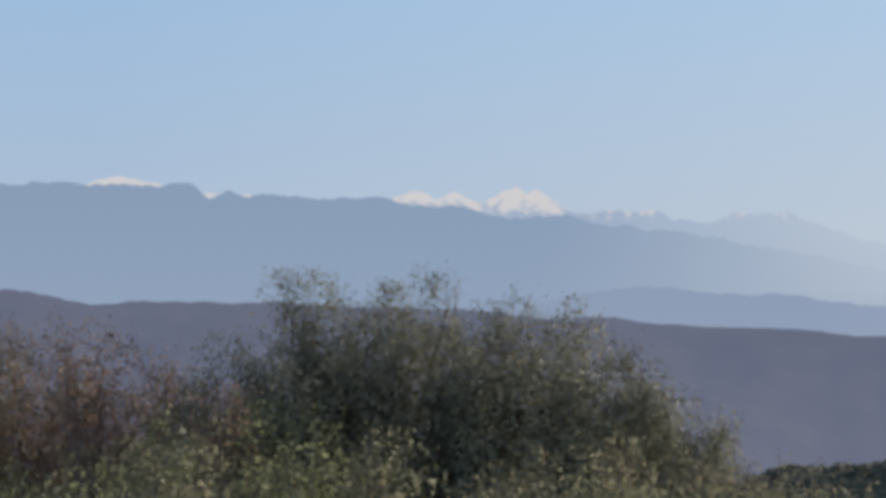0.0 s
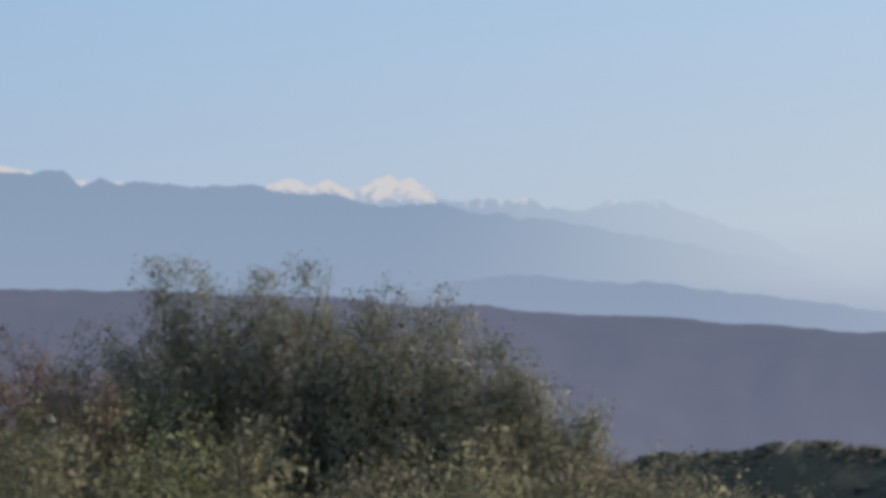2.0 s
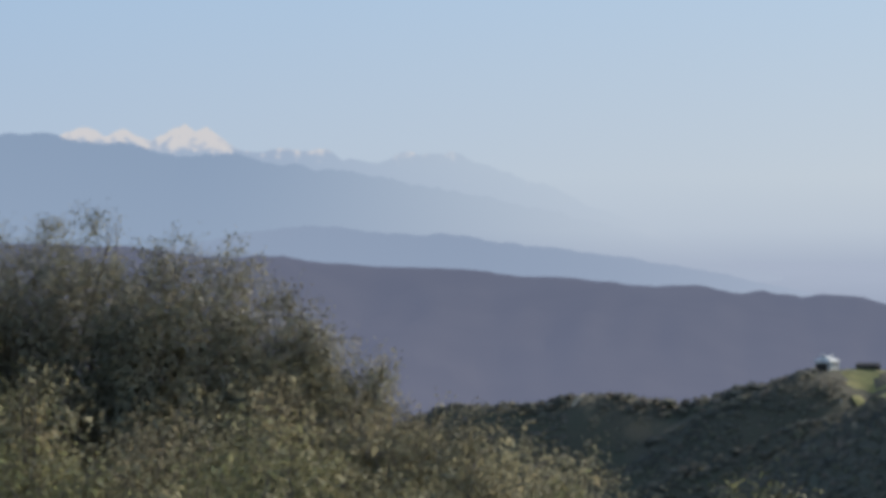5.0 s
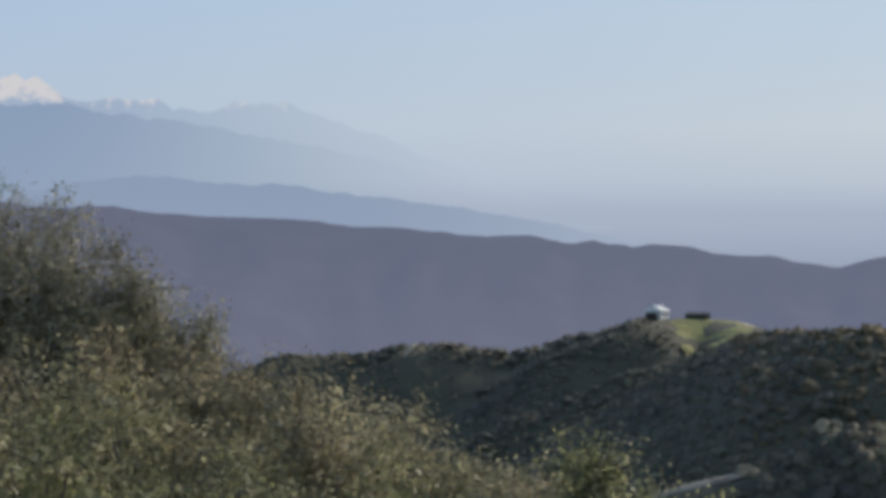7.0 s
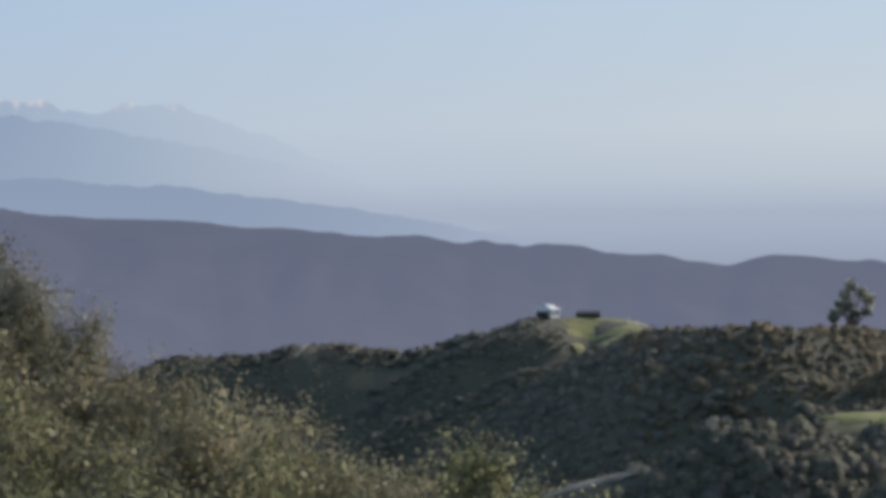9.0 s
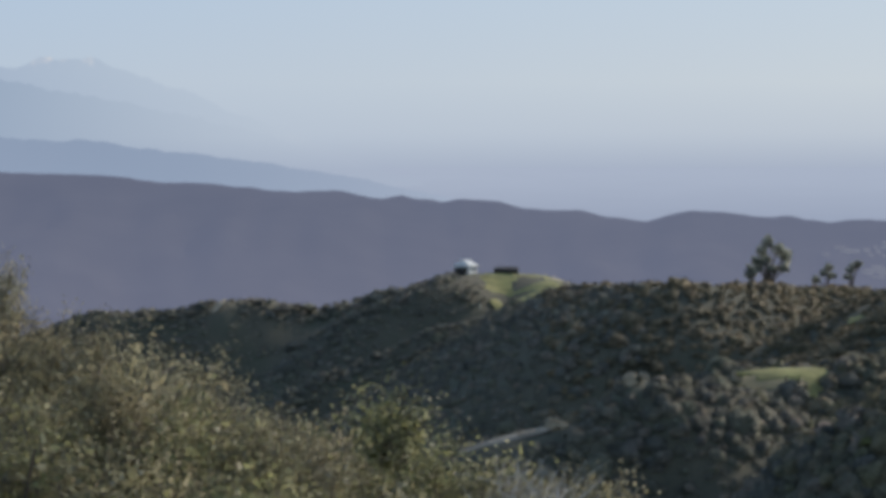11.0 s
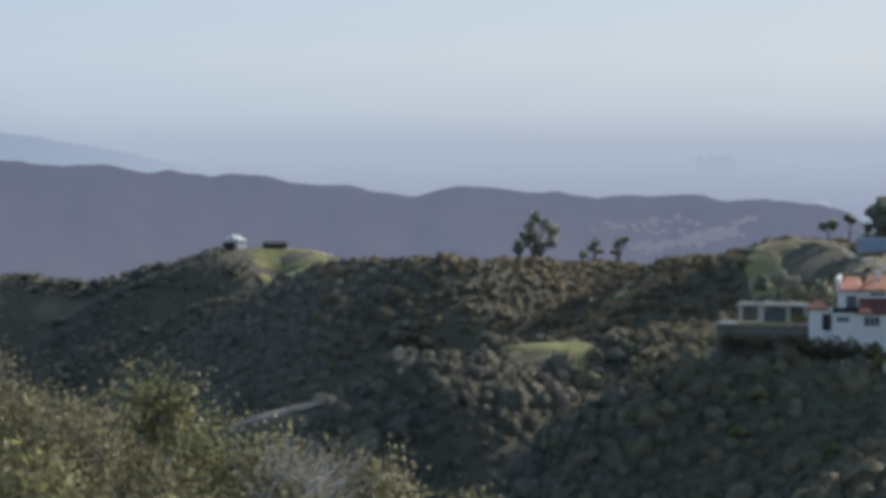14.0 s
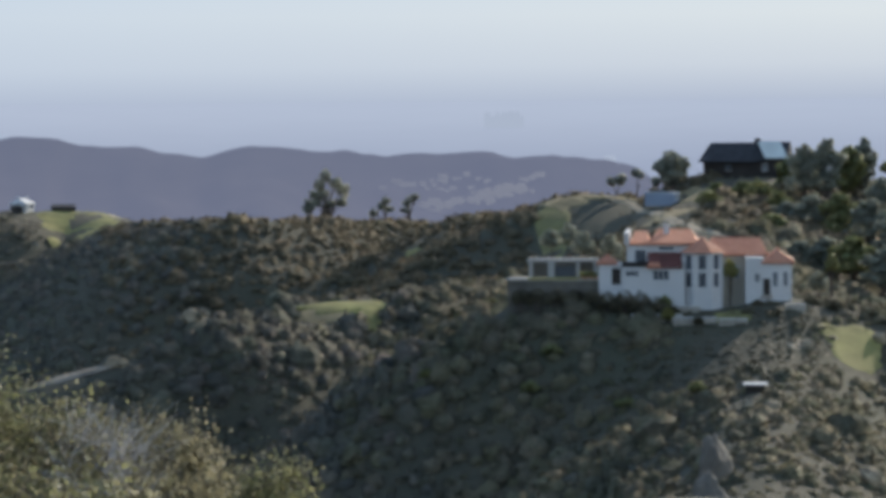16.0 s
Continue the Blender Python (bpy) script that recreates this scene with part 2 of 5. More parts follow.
# ---- the lie of the land: crests as (bearing, height angle, distance), with the slope of their sides and how round they are ----
CRESTS = {
    "ridge": (0.16, 60, 0, ((-24, 0.6, 2900), (-21.2, 0.54, 2900), (-20, 0.33, 2900), (-17, 0.37, 2900), (-13.3, 0.31, 2900), (-11.6, 0.11, 2880), (-10.4, 0.03, 2860), (-8.1, -0.07, 2850), (-6.6, -0.14, 2830), (-4.9, -0.28, 2820), (-3.2, -0.44, 2800))),
    "ridge_east": (0.17, 25, 0, ((-3.2, -0.44, 2800), (-2.66, -0.40, 2790), (-2.08, -0.54, 2790), (-1.56, -0.42, 2780), (-0.83, -0.52, 2770), (-0.31, -0.47, 2760), (0.31, -0.55, 2750), (0.73, -0.68, 2750), (1.7, -0.75, 2740), (2.2, -0.87, 2740), (3.0, -0.94, 2730), (3.44, -0.8, 2730), (3.9, -0.73, 2730), (4.5, -0.78, 2730), (4.9, -0.86, 2720))),
    "ridge_end": (0.16, 25, 0, ((4.9, -0.86, 2720), (5.5, -0.84, 2720), (6.5, -0.9, 2700), (7.3, -0.91, 2700), (8.1, -0.88, 2690), (8.6, -0.97, 2680), (9.26, -0.94, 2670), (9.7, -1.08, 2660), (10.1, -1.25, 2650), (10.5, -1.55, 2640), (11.2, -1.9, 2620))),
    "west_hill": (0.9, 9, 2.0, ((-9.5, -3.4, 1080), (-7.9, -2.75, 1085), (-7.2, -2.51, 1085), (-5.6, -2.48, 1085), (-4.7, -2.27, 1085), (-3.9, -2.33, 1085), (-3.0, -2.47, 1085), (-2.3, -2.29, 1085), (-1.9, -2.13, 1085), (-1.35, -2.16, 1085), (-0.73, -2.0, 1090))),
    "knoll": (0.6, 14, 0.6, ((-0.73, -2.0, 1070), (-0.4, -1.9, 1085), (0.1, -1.89, 1090), (1.0, -1.93, 1090), (1.7, -2.15, 1060))),
    "spur": (0.85, 6, 1.6, ((1.0, -2.4, 960), (0.1, -2.62, 955), (-0.73, -2.83, 950), (-1.8, -3.24, 944), (-2.8, -3.66, 938), (-3.6, -4.1, 930), (-5, -5.2, 915))),
    "round_hill": (0.75, 16, 1.8, ((1.2, -2.3, 850), (1.7, -2.12, 790), (2.6, -2.03, 740), (3.4, -1.96, 720), (4.6, -2.0, 730), (5.9, -2.08, 760), (6.8, -2.13, 780))),
    "east_ridge": (0.6, 13, 3.4, ((6.8, -2.13, 780), (7.6, -2.0, 740), (8.2, -1.85, 700), (8.6, -1.85, 680), (9.2, -1.75, 650), (9.8, -1.66, 620), (10.3, -1.62, 600))),
    "summit": (0.55, 16, 1.2, ((10.3, -1.72, 600), (11.1, -2.22, 585), (11.55, -2.2, 587), (11.95, -1.75, 590), (12.3, -1.38, 600), (13.8, -1.3, 600), (15.5, -1.5, 590), (18, -1.7, 580))),
    "villa_spur": (0.85, 12, 0.1, ((8.4, -3.95, 410), (9.0, -3.55, 406), (10.3, -3.52, 403), (11.2, -3.75, 400), (12.4, -3.92, 397), (13.8, -3.72, 402), (15.6, -3.9, 404), (18, -3.8, 415))),
    "villa_neck": (0.45, 12, 0.4, ((13, -1.6, 590), (12.8, -2.4, 510), (12.6, -3.3, 440))),
    "lawn_spur": (0.75, 8, 0.2, ((3.5, -4.0, 500), (4.7, -3.72, 490), (6.0, -3.62, 490), (6.6, -3.55, 492), (7.4, -3.5, 500), (8.6, -3.3, 520))),
    "rock_spur": (0.75, 6, 0.2, ((4.4, -4.02, 466), (3.5, -3.9, 460), (2.9, -3.84, 456), (2.4, -4.18, 454), (2.0, -4.45, 452), (1.5, -4.66, 452), (0.3, -4.95, 450), (-0.6, -5.25, 448), (-2, -6.4, 440))),
    "cliff_rib": (0.6, 7, 0.4, ((13.7, -3.95, 402), (13.6, -4.8, 372), (13.5, -5.6, 345), (13.4, -6.5, 318), (13.3, -7.8, 285))),
}
VALLEY = -150.0


def crest_heights(x, y, slope, rounding, cover, line):
    pts = np.array([polar(*p) for p in line])
    best, top = np.full(x.shape, 1e9), np.zeros(x.shape)
    for a, b in zip(pts[:-1], pts[1:]):
        ab = b[:2] - a[:2]
        s = np.clip(((x - a[0]) * ab[0] + (y - a[1]) * ab[1]) / (ab @ ab), 0, 1)
        d = np.hypot(x - a[0] - s * ab[0], y - a[1] - s * ab[1])
        near = d < best
        best, top = np.where(near, d, best), np.where(near, a[2] + s * (b[2] - a[2]), top)
    return top - cover - slope * (np.sqrt(best ** 2 + rounding ** 2) - rounding), best


def land(x, y):
    """The ground's height."""
    x, y = np.asarray(x, dtype=float), np.asarray(y, dtype=float)
    r = np.hypot(x, y)
    total = np.exp(np.full(x.shape, VALLEY) / 2.2)
    for name, (slope, rounding, cover, line) in CRESTS.items():
        far = name.startswith("ridge")
        h, d = crest_heights(x, y, slope, rounding, cover, line)
        if far:
            h = h + np.minimum(1, d / 220) * 26 * fractal(x / 170, y / 900, 4, 11) - 6 * np.minimum(1, d / 60) * np.abs(fractal(x / 60, y / 200, 3, 5)) + 1.8 * fractal(x / 30, y / 30, 3, 6)
        else:
            h = h + np.minimum(1, d / 30) * (1.6 - 5.0 * np.abs(fractal(x / 60, y / 60, 3, 3))) + 0.5 * rough_noise(x / 9, y / 9, 8)
        total = total + np.exp(np.clip(h, VALLEY - 60, 300) / 2.2)
    z = 2.2 * np.log(total)
    # the viewpoint's own hill
    own = -0.055 * r - 0.5 * (np.sqrt(np.maximum(r - 22, 0) ** 2 + 9) - 3) - 0.0022 * np.maximum(r - 22, 0) ** 1.5 + 0.12 * fractal(x / 3, y / 3, 3, 21)
    own = np.where(y < 0, np.maximum(own, -0.02 * r), own)
    # the plain beyond, raised to the horizon; its haze is painted as glow
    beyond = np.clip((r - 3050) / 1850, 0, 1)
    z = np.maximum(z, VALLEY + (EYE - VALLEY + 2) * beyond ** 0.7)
    return np.maximum(z, own)


def land_z(x, y):
    return float(land(np.array([x]), np.array([y]))[0])


def on_land(az, el, near=120.0, far=1400.0):
    """The first place where the line of that bearing and height angle meets the ground."""
    r = np.arange(near, far, 0.5)
    a = radians(az)
    z = land(r * math.sin(a), r * math.cos(a))
    hits = np.nonzero(z >= EYE + r * math.tan(radians(el)))[0]
    k = hits[0] if len(hits) else int(np.argmax(np.arctan2(z - EYE, r)))
    return Vector((r[k] * math.sin(a), r[k] * math.cos(a), z[k]))


# the ground sheet: close rows where it is seen, wide ones behind
az_cols = np.concatenate([np.arange(-24, 18.5, 0.14), np.arange(21, 334.5, 3.0)])
r_rows = np.concatenate([[0.01, 0.6], np.geomspace(1.5, 120, 45), np.geomspace(121, 1250, 185), np.geomspace(1262, 4950, 75)])
A_, R_ = np.meshgrid(np.radians(az_cols), r_rows)
gx, gy = R_ * np.sin(A_), R_ * np.cos(A_)
gz = land(gx, gy)
nr, nc = gx.shape
ii, jj = np.meshgrid(np.arange(nr - 1), np.arange(nc), indexing="ij")
jn = (jj + 1) % nc
quads = np.stack([ii * nc + jj, ii * nc + jn, (ii + 1) * nc + jn, (ii + 1) * nc + jj], -1).reshape(-1, 4)[:, ::-1]
verts = np.stack([gx, gy, gz], -1).reshape(-1, 3)
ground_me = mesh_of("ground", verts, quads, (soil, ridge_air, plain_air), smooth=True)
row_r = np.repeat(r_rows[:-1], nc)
# far rows of the ground take the glowing haze tones
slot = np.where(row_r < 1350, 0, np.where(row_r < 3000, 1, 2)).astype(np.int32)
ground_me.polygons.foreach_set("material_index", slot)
ground = tagged(new("ground", ground_me), "dry grassy hills and valleys running to a hazy plain", "ground", kind="structure")


# ---- far ranges ----
def far_range(name, line, r, depth, mat, label, jag, seed, foot=-160.0):
    """A mountain range at r metres: crest line, spurs down its face and a back slope."""
    az = np.arange(line[0][0], line[-1][0] + 0.001, 0.05)
    el = np.interp(az, [p[0] for p in line], [p[1] for p in line])
    top = EYE + r * np.tan(np.radians(el)) + jag * (fractal(az * 3.1, az * 0, 3, seed) + 0.3 * fractal(az * 11, az * 0, 2, seed + 5))
    steps = np.array([-1.0, -0.8, -0.6, -0.42, -0.28, -0.16, -0.07, 0, 0.12])
    fall = np.array([1.0, 0.86, 0.68, 0.5, 0.34, 0.2, 0.08, 0, 0.3])
    S, A = np.meshgrid(steps, np.radians(az), indexing="ij")
    Z = top[None] - (top[None] - foot) * fall[:, None] + (9 * fall * (1 - fall) * 2)[:, None] * fractal(np.degrees(A) * 2.2, S * 2, 3, seed + 9)
    D = r + S * depth
    v = np.stack([D * np.sin(A), D * np.cos(A), Z], -1).reshape(-1, 3)
    n, k = S.shape
    i, j = np.meshgrid(np.arange(n - 1), np.arange(k - 1), indexing="ij")
    q = np.stack([i * k + j, i * k + j + 1, (i + 1) * k + j + 1, (i + 1) * k + j], -1).reshape(-1, 4)
    return tagged(new(name, mesh_of(name, v, q, (mat,), smooth=True)), label, "mountain", kind="structure")


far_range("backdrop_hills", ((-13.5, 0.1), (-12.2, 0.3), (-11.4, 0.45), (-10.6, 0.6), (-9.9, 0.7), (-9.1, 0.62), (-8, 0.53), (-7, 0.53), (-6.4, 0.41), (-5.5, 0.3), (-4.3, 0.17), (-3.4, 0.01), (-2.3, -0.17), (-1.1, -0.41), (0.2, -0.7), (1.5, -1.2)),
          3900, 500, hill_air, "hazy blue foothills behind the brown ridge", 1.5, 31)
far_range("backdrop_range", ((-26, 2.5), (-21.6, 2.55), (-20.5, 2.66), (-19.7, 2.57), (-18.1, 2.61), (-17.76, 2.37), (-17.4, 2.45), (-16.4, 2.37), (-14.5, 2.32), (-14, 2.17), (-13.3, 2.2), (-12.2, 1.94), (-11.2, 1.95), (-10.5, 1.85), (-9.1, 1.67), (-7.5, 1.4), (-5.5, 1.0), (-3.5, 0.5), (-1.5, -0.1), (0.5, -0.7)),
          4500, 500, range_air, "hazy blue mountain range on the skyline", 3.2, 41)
# patchy snow, with haze and the fade into sky painted as emission
snow, t_, b_ = material("snow_and_haze_glow", 1.0)
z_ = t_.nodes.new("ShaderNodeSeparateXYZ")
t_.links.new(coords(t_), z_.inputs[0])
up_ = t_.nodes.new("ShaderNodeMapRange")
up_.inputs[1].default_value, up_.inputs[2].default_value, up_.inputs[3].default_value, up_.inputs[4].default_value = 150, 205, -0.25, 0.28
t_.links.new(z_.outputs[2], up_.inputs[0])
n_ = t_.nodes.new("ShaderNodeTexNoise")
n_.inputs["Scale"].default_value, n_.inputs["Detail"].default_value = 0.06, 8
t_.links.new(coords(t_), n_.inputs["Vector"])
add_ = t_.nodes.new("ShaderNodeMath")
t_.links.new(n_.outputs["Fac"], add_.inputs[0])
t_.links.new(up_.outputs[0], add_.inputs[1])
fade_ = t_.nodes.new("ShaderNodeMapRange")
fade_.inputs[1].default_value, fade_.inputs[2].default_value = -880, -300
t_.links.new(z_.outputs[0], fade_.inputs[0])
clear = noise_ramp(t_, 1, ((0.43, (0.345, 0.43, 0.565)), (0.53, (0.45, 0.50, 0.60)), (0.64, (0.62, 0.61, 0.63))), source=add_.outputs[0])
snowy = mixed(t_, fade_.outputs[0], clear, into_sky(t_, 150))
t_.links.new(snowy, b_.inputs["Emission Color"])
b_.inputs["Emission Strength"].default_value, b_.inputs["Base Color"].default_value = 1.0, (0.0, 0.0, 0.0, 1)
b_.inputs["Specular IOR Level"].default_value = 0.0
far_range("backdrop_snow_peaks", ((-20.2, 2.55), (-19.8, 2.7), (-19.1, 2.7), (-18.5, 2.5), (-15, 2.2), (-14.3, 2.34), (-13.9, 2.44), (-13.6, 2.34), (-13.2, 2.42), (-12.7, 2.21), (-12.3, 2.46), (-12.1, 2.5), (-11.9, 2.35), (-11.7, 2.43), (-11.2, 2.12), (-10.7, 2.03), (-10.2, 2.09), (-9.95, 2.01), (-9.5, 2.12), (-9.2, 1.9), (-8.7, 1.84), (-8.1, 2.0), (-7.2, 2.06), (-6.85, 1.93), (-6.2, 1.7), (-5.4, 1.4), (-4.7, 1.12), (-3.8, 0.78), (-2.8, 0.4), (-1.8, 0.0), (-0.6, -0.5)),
          4850, 250, snow, "snow-capped peaks with glowing haze tones painted over them", 3.4, 51)


# ---- bare and grassy places, kept clear of shrubs ----
CLEAR = []  # centre x, y, half-width across, half-depth along the view, bearing


def clearing(az, el, across, along, front=3.5):
    p = on_land(az, el)
    k = 1 - front / p.length  # the low shrubs just below it too
    CLEAR.append((p.x * k, p.y * k, across, along + front, math.atan2(p.x, p.y)))
    return p


def is_clear(x, y):
    hit = np.zeros(np.shape(x), dtype=bool)
    for cx, cy, a, b, t in CLEAR:
        dx, dy = x - cx, y - cy
        u, v = dx * math.cos(t) - dy * math.sin(t), dx * math.sin(t) + dy * math.cos(t)
        hit |= (u / a) ** 2 + (v / b) ** 2 < 1
    return hit


def patch(name, az, el, across, along, mat, label, lift=0.12, seed=0, ragged=0.25, front=3.5):
    """A grassy or bare patch that follows the ground, with an uneven edge."""
    p = clearing(az, el, across * 0.95, along * 0.95, front)
    t = math.atan2(p.x, p.y)
    rings, spokes = 9, 40
    rho = np.linspace(0, 1, rings)[1:]
    phi = np.linspace(0, 2 * math.pi, spokes, endpoint=False)
    edge = 1 + ragged * fractal(np.cos(phi) * 2.2 + seed * 7, np.sin(phi) * 2.2, 3, seed)
    u = np.concatenate([[0], (rho[:, None] * edge * across * np.cos(phi)).ravel()])
    v = np.concatenate([[0], (rho[:, None] * edge * along * np.sin(phi)).ravel()])
    x, y = p.x + u * math.cos(t) + v * math.sin(t), p.y - u * math.sin(t) + v * math.cos(t)
    z = land(x, y) + lift
    z[-spokes:] -= lift + 0.25
    faces = [(0, 1 + k, 1 + (k + 1) % spokes) for k in range(spokes)]
    bm = bmesh.new()
    vs = [bm.verts.new(c) for c in zip(x, y, z)]
    for f in faces:
        bm.faces.new([vs[i] for i in f])
    for i in range(rings - 2):
        for k in range(spokes):
            a, b = 1 + i * spokes + k, 1 + i * spokes + (k + 1) % spokes
            bm.faces.new((vs[a], vs[a + spokes], vs[b + spokes], vs[b]))
    bmesh.ops.recalc_face_normals(bm, faces=bm.faces)
    for f in bm.faces:
        f.smooth = True
    ob = part(name, bm, mat)
    return tagged(ob, label, "ground", kind="structure")


def track(name, line, width, mat, label, lift=0.15, front=4.0, along=3.5):
    """A dirt track through places given by bearing and height angle."""
    pts = [on_land(*p) for p in line]
    rows = []
    for a, b in zip(pts[:-1], pts[1:]):
        n = max(2, int((b - a).length / 3))
        rows += [a.lerp(b, k / n) for k in range(n)]
    rows.append(pts[-1])
    bm = bmesh.new()
    last = None
    for k, p in enumerate(rows):
        d = (rows[min(k + 1, len(rows) - 1)] - rows[max(k - 1, 0)]).to_2d().normalized()
        w = width * (0.85 + 0.3 * random.random()) * min(1, 0.35 + 0.25 * min(k, len(rows) - 1 - k))
        ring = []
        for s in (-1, -0.4, 0.4, 1):
            x, y = p.x - d.y * w * s / 2, p.y + d.x * w * s / 2
            ring.append(bm.verts.new((x, y, land_z(x, y) + (lift if abs(s) < 1 else -0.1))))
        k_ = 1 - front / p.length
        CLEAR.append((p.x * k_, p.y * k_, width * 0.7, front + along, math.atan2(p.x, p.y)))
        if last:
            for i in range(3):
                bm.faces.new((last[i], last[i + 1], ring[i + 1], ring[i]))
        last = ring
    bmesh.ops.recalc_face_normals(bm, faces=bm.faces)
    return tagged(part(name, bm, mat), label, "track", kind="structure")


meadow_grass = plain("yellow_green_grass", (0.21, 0.19, 0.075), 0.9, vary=0.3, scale=0.8, relief=0.08)
eroded = plain("eroded_brown_earth", (0.34, 0.28, 0.215), 0.95, vary=0.4, scale=1.0, relief=0.12)
straw = plain("dry_straw_grass", (0.30, 0.235, 0.125), 0.95, vary=0.3, scale=0.8, relief=0.1)
patch("lawn", 5.55, -3.7, 8.6, 4.2, grass, "sunlit green lawn on a bench of the hillside", seed=18, front=1.2, lift=0.16)
patch("bare_ground", 5.2, -3.92, 5.5, 2.4, straw, "dry brown grass below the lawn", seed=2, front=0.8)
patch("lawn", 6.05, -4.0, 1.8, 3.5, grass, "green grass below the lawn", seed=5, front=1.0, lift=0.2)
patch("lawn", 6.85, -2.85, 2.3, 9, grass, "strip of green grass between the shrubs", seed=3)
patch("meadow", 0.85, -2.2, 16, 40, grass, "green grass slope below the white house", seed=4, front=9)
patch("meadow", 14.95, -4.55, 4.2, 6, grass, "bright green grass among shrubs", seed=6)
patch("meadow", 12.75, -3.97, 2.4, 2.5, grass, "green garden slope below the villa", seed=7, front=2)
patch("meadow", 9.45, -2.42, 3.4, 16, meadow_grass, "yellow-green grass slope", seed=8, front=5)
patch("bare_ground", 10.4, -1.72, 7, 5, straw, "bare dirt on the crest", seed=9, lift=0.2, front=12)
patch("bare_ground", 9.6, -1.8, 5, 7, straw, "bare dirt on the crest", seed=11, lift=0.2, front=10)
patch("bare_ground", 12.05, -1.72, 4.5, 6, straw, "bare dirt on the crest", seed=13, lift=0.2, front=10)
patch("meadow", 11.45, -2.12, 7, 9, straw, "dry grass slope above the villa", seed=12, front=8)
track("bare_ground", ((-4.95, -2.64), (-4.84, -2.5), (-4.74, -2.38)), 3.0, dirt, "pale sandy scar on the hill", front=9.0, along=6.0)
patch("bare_ground", 1.45, -1.99, 3.5, 9, dirt, "bare dirt shoulder of the knoll", seed=15)
patch("bare_ground", 13.9, -4.5, 1.3, 2.0, dirt, "bare dirt slope", seed=16, front=2)
clearing(12.4, -4.55, 5.5, 9)
clearing(13.6, -4.65, 3.0, 6)
clearing(13.15, -5.42, 2.2, 3)
clearing(2.85, -3.9, 2.4, 1.5, front=1.0)
track("dirt_track", ((10.45, -1.78), (10.85, -1.86), (11.3, -2.05), (11.54, -2.13), (11.85, -2.25), (12.16, -2.37), (12.68, -2.52)), 2.8, dirt, "pale dirt track down the hillside", front=10)
track("dirt_track", ((-0.4, -5.22), (0.28, -5.0), (0.9, -4.85), (1.52, -4.71)), 3.0, eroded, "pale eroded dirt along the spur", front=2.0, along=1.2)
track("footpath", ((1.0, -2.45), (0.1, -2.64), (-0.73, -2.86), (-1.7, -3.22)), 1.8, soil, "faint path along the spur", front=2.0, along=2.0)
for az, r, across, along in ((12.5, 391, 6, 9), (11.3, 400, 10, 7), (13.4, 398, 8, 9), (9.6, 404, 10, 7), (11.4, 580, 5, 8), (12.4, 403, 14, 9)):
    CLEAR.append((r * math.sin(radians(az)), r * math.cos(radians(az)), across, along, radians(az)))  # round the villa, its terrace and the container
clearing(-0.1, -1.92, 8, 8)
clearing(13.0, -1.32, 8, 6)


